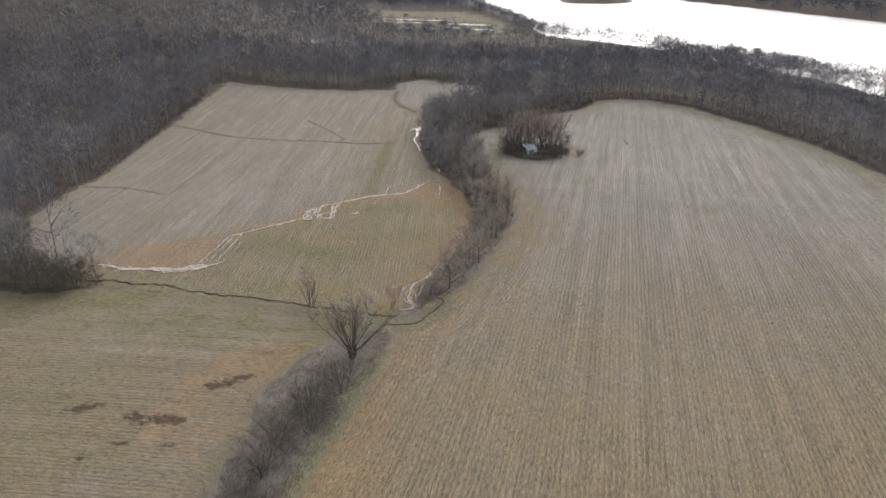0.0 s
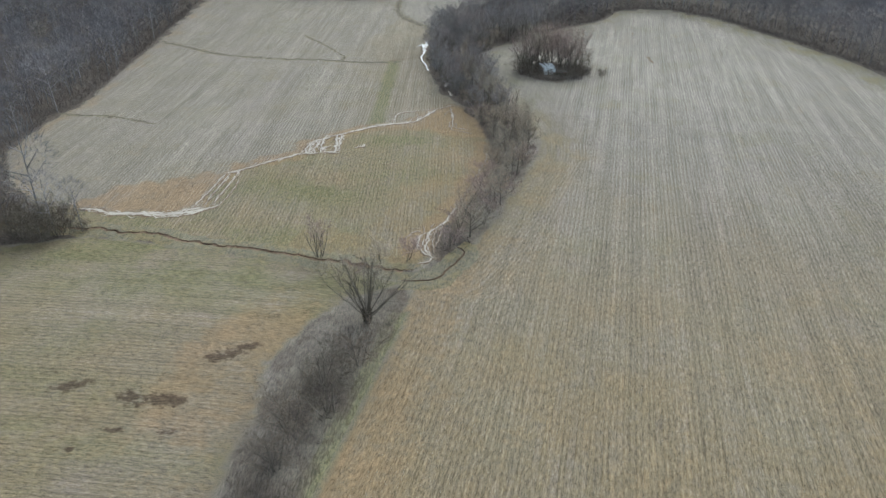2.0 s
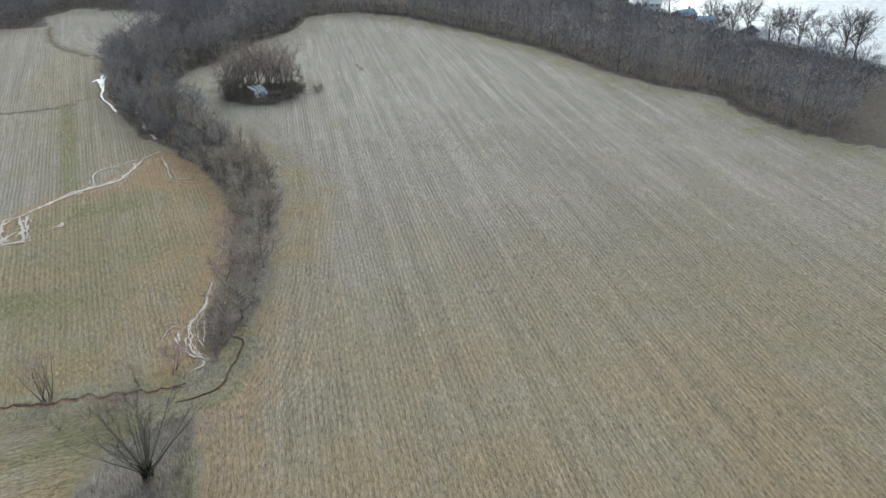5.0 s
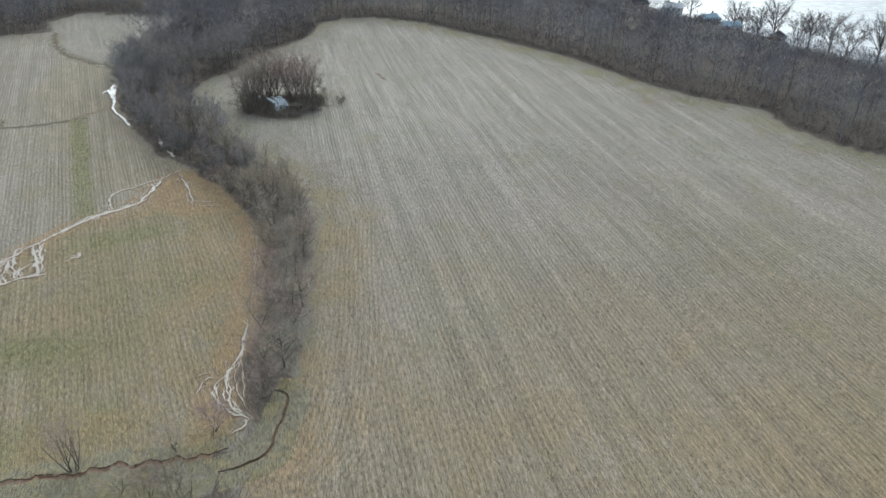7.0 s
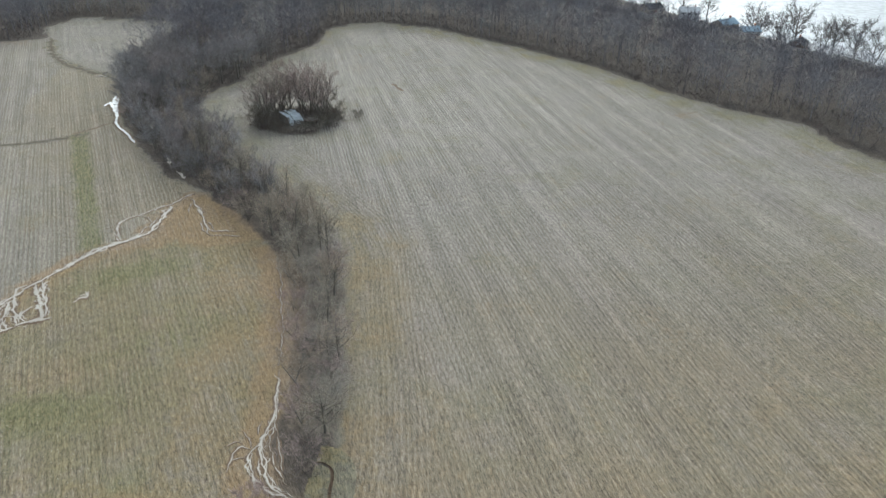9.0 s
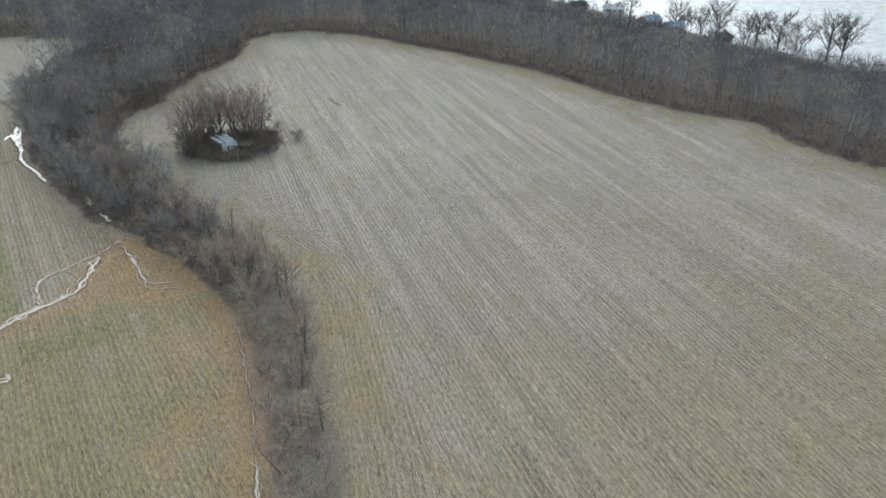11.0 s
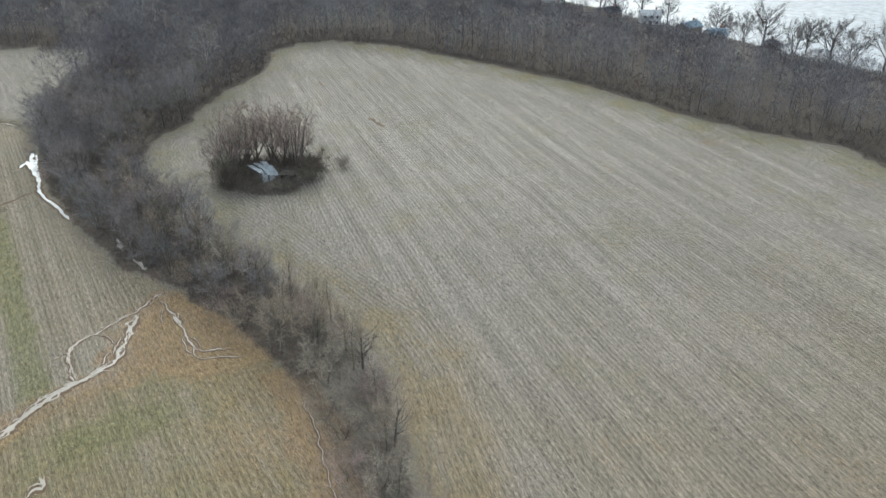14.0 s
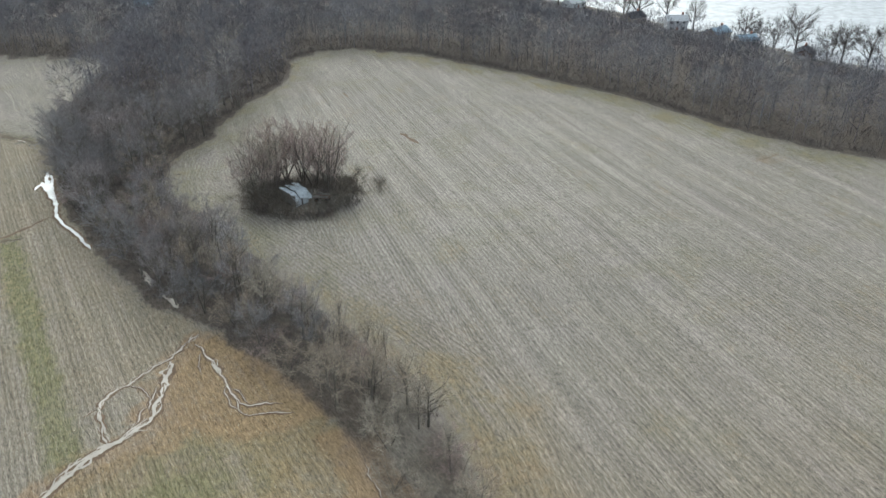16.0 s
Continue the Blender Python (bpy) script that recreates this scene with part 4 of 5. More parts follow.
spots = []
for n in range(9000):
    y = 117 + 190 * rnd.random() ** 1.15
    x = rnd.uniform(-82, -18)
    gap = 2.3 if y < 165 else 3.0
    room = gap + 1.6 if y < 170 else gap + 1.1 + (y - 170) * 0.006
    if any((x - a) ** 2 + (y - b) ** 2 < room * room for a, b in spots) or not free(x, y, 0.9 if y < 175 else 1.6):
        continue
    if y > 168 and y < 262 and signed(np.array([x]), np.array([y]), FIELD_EAST)[0] > -3.4:
        continue
    if (x + 30) ** 2 + (y - 115) ** 2 < 12 or (y < 131 and x < -31.2):
        continue
    spots.append((x, y))
spots = spots[:300]
for x, y in spots:
    if (y < 172 and rnd.random() < 0.7) or rnd.random() < 0.22:
        place(SHRUBS, x, y, rnd.uniform(0.75, 1.05) if y < 172 else rnd.uniform(0.9, 1.3), rnd.uniform(0.85, 1.1), "hedge shrubs")
    else:
        place(HEDGE_TREES if y < 180 or (y < 205 and rnd.random() < 0.5) else BELT_TREES, x, y, rnd.uniform(0.68, 0.9) + 0.35 * smooth((y - 180) / 90), rnd.uniform(0.9, 1.15), "hedge trees")
for x, y, size in ((-33.5, 190.6, 0.95), (-30.4, 187.5, 1.05), (-27.6, 184.8, 0.9), (-26, 181, 1.1), (-35.8, 196.4, 1.0), (-41.8, 206, 1.1), (-45.4, 211.6, 1.05), (-27.4, 178.4, 0.8), (-24.6, 174.4, 0.9), (-25.4, 168, 1.0), (-24.4, 160, 0.85),
                   (-25.6, 152, 0.95), (-26.2, 145.5, 0.8), (-27.4, 137.5, 0.85), (-37.8, 200.4, 0.9), (-47.6, 217.5, 1.15), (-51, 224, 1.2), (-53.6, 232, 1.15), (-32.2, 183.2, 0.85), (-29.2, 176.4, 0.8), (-39.4, 203, 0.85), (-49.4, 214, 0.95)):
    place(SLENDER, x, y, size, rnd.uniform(0.9, 1.1), "slender hedge trees")
# the lower hedgerow
low_row = []
for n in range(1500):
    y = rnd.uniform(22, 85)
    x = rnd.uniform(-40.6, -36.3) + 2.0 * float(smooth((y - 50) / 35)) * rnd.random() ** 0.3
    if all((x - a) ** 2 + (y - b) ** 2 > 27 for a, b in low_row):
        low_row.append((x, y))
for n, (x, y) in enumerate(low_row):
    if n % 2:
        place(ROW_SHRUBS, x, y, rnd.uniform(1.25, 1.6), rnd.uniform(0.85, 1.0), "hedgerow shrubs")
    else:
        place(ROW_SHRUBS, x, y, rnd.uniform(0.8, 1.2), rnd.uniform(0.9, 1.15), "hedgerow shrubs")


# single trees
def lone(name, made, x, y, mat, label, turn=0.0):
    ob = tree_thing(name, made, BARK, mat, label)
    ob.matrix_basis = pose(x, y, at(x, y) - 0.05, 0, 0, turn)
    return ob


def spreading(seed, limbs=21):
    """A short stout trunk with a fan of long limbs; wood, crown and the ivy round the fork."""
    rng = np.random.default_rng(seed)
    wood, crown, ts, tw = [tube([(0, 0, -0.4), (0.05, 0, 0.6), (0.1, 0.05, 1.5)], (0.60, 0.44, 0.42), 8)], [], [], []
    for q in range(limbs):
        a, tilt = q * 2.4 + rng.uniform(-0.3, 0.3), radians(8 + 54 * ((q * 0.618) % 1.0))
        way = np.array([math.cos(a) * math.sin(tilt), math.sin(a) * math.sin(tilt), math.cos(tilt)])
        reach = rng.uniform(7.4, 10.0)
        line = np.array(bend((0.3 * way[0], 0.3 * way[1], rng.uniform(0.7, 1.5)), way, reach, 0.05, rng, 5, 0.06))
        r1 = rng.uniform(0.07, 0.12)
        wood.append(tube(line, np.linspace(r1, 0.022, 6), 5))
        for m in range(8):
            g = rng.uniform(1.1, 4.9)
            p = line[int(g)] + (line[int(g) + 1] - line[int(g)]) * (g % 1)
            w2 = way * 0.9 + rng.normal(size=3) * 0.45
            sub = np.array(bend(p, w2 / np.linalg.norm(w2), rng.uniform(1.3, 2.7), 0.08, rng, 2, 0.12))
            crown.append(tube(sub, (r1 * 0.32, r1 * 0.2, 0.012), 3))
            for _ in range(11):
                e = rng.uniform(0.3, 1.98)
                ts.append(sub[int(e)] + (sub[int(e) + 1] - sub[int(e)]) * (e % 1))
                w3 = w2 + rng.normal(size=3) * 0.55
                tw.append(w3 / np.linalg.norm(w3))
    ts, tw = np.array(ts), np.array(tw)
    crown.append(twig_mesh(ts, tw, rng.uniform(0.5, 1.3, len(ts)), rng.uniform(0.014, 0.024, len(ts)), rng))
    n = 700
    a, h = rng.uniform(0, 6.283, n), rng.uniform(0.2, 2.4, n)
    start = np.stack([np.cos(a) * 0.25 * (1 + h * 0.35), np.sin(a) * 0.25 * (1 + h * 0.35), h], 1)
    way = np.stack([np.cos(a), np.sin(a), rng.uniform(-0.5, 0.9, n)], 1)
    ivy = twig_mesh(start, way / np.linalg.norm(way, axis=1)[:, None], rng.uniform(0.25, 0.6, n), rng.uniform(0.06, 0.16, n), rng)
    return (join(wood), join(crown)), ivy


made, ivy = spreading(11)
big_tree = lone("spreading_tree", made, -37.8, 92.6, TWIGS_ROW, "large bare tree, long limbs fanning from an ivy-covered trunk")
clad = fast_mesh("ivy", *ivy, IVY)
clad.parent = big_tree
tagged(clad, "dark evergreen ivy")
lone("creek_tree", grow_tree(12, 9.4, 2.2, 22, 0.14, 6, 12, 0.018, 2.4, 9, 2, 1.0, 0.28), -52.6, 109.3, TWIGS_RED, "slender bare upright tree with reddish twigs beside the creek")
lone("creek_bush", grow_tree(13, 5.0, 2.3, 10, 0.10, 6, 30, 0.020, 1.0, 3), -37.2, 111.6, TWIGS_RED, "small bare reddish bush beside the creek")
lone("creek_bush", grow_tree(19, 4.2, 2.2, 9, 0.10, 6, 26, 0.020, 1.0, 3), -41.5, 110.0, TWIGS, "small bare grey bush on the creek bank")
lone("old_tree", grow_tree(14, 13.5, 4.2, 24, 0.22, 8, 20, 0.024, 1.3, 3, 2, 0.9, 0.2), -123.1, 113.9, TWIGS, "tall bare tree at the creek bend")
for x, y, s in (((-116, 107, 1.3), (-111.5, 106, 1.25), (-107, 105, 1.3), (-103.4, 104.6, 1.15), (-109, 103, 1.0), (-118.5, 104.5, 1.1), (-124.5, 106, 1.3), (-128, 109, 1.4), (-127, 104, 1.2), (-114, 103.4, 1.0), (-132, 107, 1.4), (-98.5, 107.8, 0.5), (-106.9, 102.9, 1.2), (-103.3, 103.0, 1.2), (-101.7, 104.8, 1.2), (-101.4, 108.2, 1.2), (-107.4, 106.3, 1.05), (-105.6, 107.9, 1.05), (-105.2, 110.5, 1.05), (-46.5, 104.5, 0.7), (-43.5, 103, 0.75), (-49.5, 103.2, 0.55), (-41, 105.4, 0.6), (-39.4, 101.6, 0.8), (-44.6, 107.2, 0.45))):
    place(ROW_SHRUBS if x < -95 else SHRUBS, x, y, s, 1.0, "creek thicket")

# the tree island round the old shed
for n, (x, y, h, s) in enumerate(((-33.5, 243.5, 13.0, 3.8), (-31, 246, 12.5, 3.6), (-35, 240.5, 11.5, 3.4), (-29, 249, 12, 3.4), (-22.5, 243, 13.2, 3.9), (-20, 240.5, 12.5, 3.6), (-19, 245, 12.5, 3.6), (-24.5, 247, 12.5, 3.4), (-27.6, 248.5, 11.8, 3.6))):
    lone("island_tree", grow_tree(300 + n, h * 1.36, s * 1.35, 34, 0.12, 7, 17, 0.022, 0.95, 5, 2, 1.1, 0.46), x, y, TWIGS if n % 3 == 0 else TWIGS_RED, "bare vase-shaped tree with fine brown twigs by the old shed")["group"] = "trees of the field island"
for x, y, s in ((-34.5, 237, 1.25), (-33, 233.5, 1.0), (-29.5, 230, 0.75), (-24.5, 229, 0.7), (-27, 229.6, 0.6), (-31.6, 231.4, 0.8), (-20.8, 229.5, 0.9), (-17.6, 231.4, 0.9), (-18, 233, 1.0), (-36.4, 236, 0.9), (-16, 236.5, 1.15), (-10.8, 236.6, 0.55), (-9.8, 237, 0.5), (-36.5, 240, 1.2), (-34, 248, 1.2), (-17, 248, 1.2), (-19.5, 236.5, 0.9), (-17, 240, 0.6), (-29.6, 233.2, 0.34), (-24.6, 232.4, 0.3), (-24.2, 238.5, 0.8), (-30, 239.5, 0.8), (-35.5, 244.5, 0.7), (-23, 231.8, 0.4), (-31, 237.5, 0.5)):
    place(ROW_SHRUBS, x, y, s, 0.9, "shrubs of the field island")


# ---- woodland: far too many trees to count ----
def free_mask(x, y, gap):
    return np.maximum.reduce([signed(x, y, p) for p in (FIELD_EAST, FIELD_WEST, FIELD_NORTH, FIELD_SOUTH)]) < -gap


HOUSES_EAST = [(150, 432, 20), (167, 371, -25), (177, 355, 15), (181, 342, -10), (186, 315, 40), (157, 389, 10)]
HOUSES_NORTH = [(-246, 560, 20), (-226, 642, -15), (-55, 478, 5), (-268, 700, 30), (-120, 610, 0), (-70, 655, 20)]
ROAD = [(100, 480), (135, 410), (158, 362), (172, 330), (180, 311), (182.5, 300), (183.5, 293), (186, 284), (192, 262), (205, 230)]


def clear(x, y):
    ok = line_distance(x, y, ROAD)[0] > 4.0
    for hx, hy, _ in HOUSES_EAST + HOUSES_NORTH:
        ok &= np.hypot(x - hx, y - hy) > 9.5
    # keep the houses' outlook towards the fields open
    for hx, hy, _ in HOUSES_EAST:
        ok &= ~((np.abs((x - hx) * 0.72 + (y - hy) * 0.69) < 60) & (np.hypot(x - hx + 9, y - hy + 9) < 15))
    beyond = line_distance(x, y, ROAD)
    ok &= ~((beyond[1] > 0) & (y < 440) & (x > 90))
    return ok & (signed(x, y, FARM_FIELD) < 0)


def scatter(step, seed, lo_d, hi_d, extra, box_=(-1700, 1500, 60, 3300)):
    rng = np.random.default_rng(seed)
    x, y = [a.ravel() for a in np.meshgrid(np.arange(box_[0], box_[1], step), np.arange(box_[2], box_[3], step))]
    x, y = x + rng.uniform(-0.55, 0.55, len(x)) * step, y + rng.uniform(-0.55, 0.55, len(y)) * step
    d = np.hypot(x + 20, y - 60)
    keep = (d > lo_d) & (d < hi_d) & (x > -1.22 * y - 18) & (x < 1.45 * (y - 100) + 10)
    x, y = x[keep], y[keep]
    keep = free_mask(x, y, 1.8)
    x, y = x[keep], y[keep]
    keep = (hill(x, y) > RIVER_Z + 1.2) & clear(x, y) & extra(x, y)
    return x[keep], y[keep], rng


def woodland(name, kinds, x, y, rng, size, mat, label):
    """Copies of a few trees, turned, sized and joined."""
    z = hill(x, y)
    pick = rng.integers(len(kinds), size=len(x))
    vs, fs, ts, n = [], [], [], 0
    for k, (v, f) in enumerate(kinds):
        idx = np.nonzero(pick == k)[0]
        a, s = rng.uniform(0, 6.283, len(idx)), rng.uniform(0.62, 1.2, len(idx)) * size[idx]
        tall = rng.uniform(0.88, 1.15, len(idx))
        px = v[None, :, 0] * np.cos(a)[:, None] - v[None, :, 1] * np.sin(a)[:, None]
        py = v[None, :, 0] * np.sin(a)[:, None] + v[None, :, 1] * np.cos(a)[:, None]
        vs.append(np.stack([px * s[:, None] + x[idx][:, None], py * s[:, None] + y[idx][:, None], v[None, :, 2] * (s * tall)[:, None] + z[idx][:, None]], 2).reshape(-1, 3))
        fs.append((f[None] + (np.arange(len(idx)) * len(v))[:, None, None] + n).reshape(-1, 3))
        ts.append(np.repeat(np.clip(0.5 + 0.25 * waves(x[idx], y[idx], 45, 31) + rng.uniform(-0.48, 0.48, len(idx)), 0, 0.95) + 0.05 * (rng.uniform(0, 1, len(idx)) < 0.006), len(v)))
        n += len(idx) * len(v)
    ob = fast_mesh(name, np.concatenate(vs), np.concatenate(fs), mat, (("tint", np.concatenate(ts)),))
    return tagged(ob, label, "woodland", kind="stuff")


edge = lambda gap: (lambda x, y: ~free_mask(x, y, gap))
deep = lambda gap: (lambda x, y: free_mask(x, y, gap))
belt = lambda x, y: (y > 307) | (x < -90) | (x > 10)


def wood_tree(seed, h, r, n, width, length, stout=1.0):
    """A woodland tree seen from far: trunk, a few limbs and a rounded haze of twigs."""
    rng = np.random.default_rng(seed)
    top = np.array([rng.normal() * 0.3, rng.normal() * 0.3, h * 0.78])
    pieces = [tube([(0, 0, -0.6), top], (0.0065 * h * stout, 0.0025 * h * stout), 3)]
    ends = []
    for q in range(7):
        a, f = q * 2.4 + rng.uniform(-0.4, 0.4), 0.3 + 0.09 * q
        p = top * f
        ends.append(p + np.array([math.cos(a) * r * 0.66, math.sin(a) * r * 0.66, h * rng.uniform(0.08, 0.2)]) * rng.uniform(0.8, 1.15))
        pieces.append(tube([p, ends[-1]], (0.0045 * h * stout, 0.0015 * h * stout), 3))
    ends = [top * 0.9] + ends
    heart = np.array(ends)[rng.integers(len(ends), size=n)]
    d = rng.normal(size=(n, 3)) + np.array([0, 0, 0.25])
    d /= np.linalg.norm(d, axis=1)[:, None]
    mid = heart + d * (rng.uniform(0, 1, n) ** 0.6)[:, None] * np.array([r * 0.52, r * 0.52, h * 0.15])
    # most twigs end near the dome of the crown
    dome = rng.uniform(0, 1, n) < 0.62
    up = d + np.array([0, 0, 0.5])
    up /= np.linalg.norm(up, axis=1)[:, None]
    mid[dome] = (np.array([0, 0, h * 0.56]) + up * (0.72 + 0.28 * rng.uniform(0, 1, n) ** 0.5)[:, None] * np.array([r, r, h * 0.40]))[dome]
    way = d * 0.9 + (mid - np.array([0, 0, h * 0.3])) / h + rng.normal(size=(n, 3)) * 0.3
    way /= np.linalg.norm(way, axis=1)[:, None]
    ln = rng.uniform(0.6, 1.3, n) * length
    # the slivers turn their flats outwards, as the skin of a crown does
    out = (mid - np.array([0, 0, h * 0.42])) / np.array([r, r, h * 0.4])
    out = out / (np.linalg.norm(out, axis=1)[:, None] + 1e-6) + np.array([0, 0, 0.35]) + rng.normal(size=(n, 3)) * 0.35
    side = np.cross(way, out)
    side *= (rng.uniform(0.3, 0.7, n) * width / (np.linalg.norm(side, axis=1) + 1e-6))[:, None]
    base = mid - way * ln[:, None] * 0.4
    pieces.append((np.stack([base - side, base + side, base + way * ln[:, None]], 1).reshape(-1, 3), np.arange(3 * n).reshape(-1, 3)))
    return join(pieces)


HAZE = [wood_tree(480 + s, 16.0, 6.5, 44, 1.5, 3.4) for s in range(4)]
DENSE = [wood_tree(460 + s, 15.0, 5.2, 230, 0.17, 2.0) for s in range(4)]
THIN = [wood_tree(470 + s, 14.5, 4.6 + 0.4 * s, 105, 0.15, 2.3) for s in range(5)]
MID = [wood_tree(400 + s, 14.0 + s % 3, 4.1 + 0.32 * s, 560, 0.066, 1.6, 1.4) for s in range(7)]
FAR = [wood_tree(420 + s, 14.5, 4.4 + 0.45 * s, 190, 0.12, 2.1, 1.2) for s in range(6)]
VAST = [wood_tree(440 + s, 16.0, 6.0, 64, 0.32, 3.2) for s in range(5)]
EAST_SIDE = lambda x, y: 1 - smooth((x - 5) / 40) * (0.12 + 0.46 * smooth(1.4 - line_distance(x, y, ROAD)[0] / 36))
x, y, rng = scatter(6.5, 1, 0, 430, lambda x, y: edge(34)(x, y) & belt(x, y))
woodland("woodland_edge", MID, x, y, rng, EAST_SIDE(x, y), WOODS, "bare grey-brown deciduous trees along the field edges")
x, y, rng = scatter(6.6, 2, 0, 430, lambda x, y: deep(34)(x, y))
woodland("woodland_inner", FAR, x, y, rng, EAST_SIDE(x, y), WOODS, "dense bare deciduous woodland on rolling ground")
x, y, rng = scatter(10.7, 3, 430, 800, lambda x, y: (np.degrees(np.arctan2(-x, y)) > 16) | (waves(x, y, 60, 77) > -0.9))
az_ = np.degrees(np.arctan2(-x, y))
woodland("woodland_far", THIN, x, y, rng, 0.82 + 0.35 * smooth((az_ - 15) / 10) + 0.3 * (x > 20), WOODS, "distant bare deciduous woodland")
x, y, rng = scatter(17, 4, 800, 1700, lambda x, y: x < 300)
woodland("woodland_hill", VAST, x, y, rng, np.full(len(x), 1.25), WOODS, "hazy bare woodland on the far hillside")

x, y, rng = scatter(11, 21, 560, 1900, lambda x, y: (line_distance(x, y, SHORE)[0] < np.where(y > 1000, 46, 110)) & ((y > 1010) | (x > 40)))
woodland("woodland_shore", DENSE, x, y, rng, np.full(len(x), 1.2), WOODS, "dense bare trees along the near river bank")


def over_river(x, y):
    far, side = line_distance(x, y, FAR_SHORE)
    return ((far < 200) & (side > 0)) | ((x < 40) & (y > 1750) & (y < 2900))


# far bank trees, with aerial haze put into their base colour
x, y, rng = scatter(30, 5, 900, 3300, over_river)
woodland("woodland_horizon", HAZE, x, y, rng, np.full(len(x), 1.9), HAZED_WOODS, "woodland beyond the river, tinted blue-grey for haze")


def brush_clumps(name, x, y, rng, size, stems, label):
    """Low tangles of stems."""
    n = len(x) * stems
    a, r = rng.uniform(0, 6.283, n), np.sqrt(rng.uniform(0, 1, n)) * 1.5 * size
    px, py = np.repeat(x, stems) + np.cos(a) * r, np.repeat(y, stems) + np.sin(a) * r
    start = np.stack([px, py, ground_z(px, py) - 0.05], 1)
    way = np.stack([rng.normal(size=n) * 0.55, rng.normal(size=n) * 0.55, rng.uniform(0.5, 1.0, n)], 1)
    way /= np.linalg.norm(way, axis=1)[:, None]
    v, f = twig_mesh(start, way, rng.uniform(0.7, 2.3, n) * size, rng.uniform(0.03, 0.07, n) * (0.6 + 0.5 * size), rng)
    ob = fast_mesh(name, v, f, BRUSH, (("tint", np.repeat(np.repeat(rng.uniform(0, 0.95, len(x)), stems), 3)),))
    return tagged(ob, label, "undergrowth", kind="stuff")


x, y, rng = scatter(2.1, 6, 0, 300, lambda x, y: (edge(5)(x, y) & ((y > 200) | (x < -62) | (x > -20))) | ((x > -80) & (x < -20) & (y > 185) & (y < 300)) | ((waves(x, y, 9, 55) > 0.35) & (x > -62) & (x < -20)), (-200, 120, 112, 380))
brush_clumps("undergrowth", x, y, rng, 1.0, 34, "brown leafless undergrowth below the trees")
x, y, rng = scatter(3.4, 16, 0, 380, lambda x, y: edge(22)(x, y) & belt(x, y), (-260, 220, 100, 430))
brush_clumps("understorey", x, y, rng, 1.7, 17, "grey leafless saplings and brush under the wood edge")
rng = np.random.default_rng(8)
hx, hy = rng.uniform(-41.8, -35.6, 80), rng.uniform(20, 90, 80)
brush_clumps("hedgerow_undergrowth", hx, hy, rng, 0.9, 30, "brown leafless undergrowth in the hedgerow")
ax, ay = rng.uniform(-37, -10, 700), rng.uniform(225, 252, 700)
keep = (np.hypot((ax + 24.5) / 11, (ay - 238.5) / 11) < 1) & ~((np.abs(ax + 26.8) < 4) & (np.abs(ay - 235) < 6)) & (rng.uniform(0, 1, 700) < 0.4)
brush_clumps("island_undergrowth", ax[keep], ay[keep], rng, 1.0, 40, "dark brambles around the old shed")

x, y, rng = scatter(3.0, 33, 0, 560, lambda x, y: np.ones(len(x), bool), (80, 235, 215, 470))
d_road = np.abs(line_distance(x, y, ROAD)[0] - 13)
keep = (d_road < 9) & (rng.uniform(0, 1, len(x)) < 0.8)
brush_clumps("ridge_brush", x[keep], y[keep], rng, 1.6, 26, "reddish-brown leafless brush below the ridge houses")


# ---- buildings ----
def paint(name, c, rough=0.7):
    return plain_material(name, tuple(v * 0.85 for v in c), c, rough, 0.6)


WALL_WHITE, WALL_BROWN, WALL_TAN = paint("white_siding", (0.74, 0.75, 0.76)), paint("brown_siding", (0.16, 0.10, 0.075)), paint("tan_siding", (0.40, 0.35, 0.29))
FLAT_ROOFS = ROOF_BLUE, ROOF_GREY, ROOF_PALE = paint("blue_grey_roof", (0.30, 0.40, 0.48), 0.5), paint("grey_shingles", (0.06, 0.06, 0.066)), paint("pale_metal_roof", (0.62, 0.64, 0.66), 0.4)
for m_ in FLAT_ROOFS:
    m_.node_tree.nodes["Principled BSDF"].inputs["Specular IOR Level"].default_value = 0.0
GLASS = plain_material("window_glass", (0.03, 0.035, 0.04), (0.05, 0.055, 0.06), 0.1, 1.0, 0.0, 0)
TRIM = paint("white_trim", (0.75, 0.75, 0.74))
BRICK = paint("chimney_brick", (0.28, 0.13, 0.09))


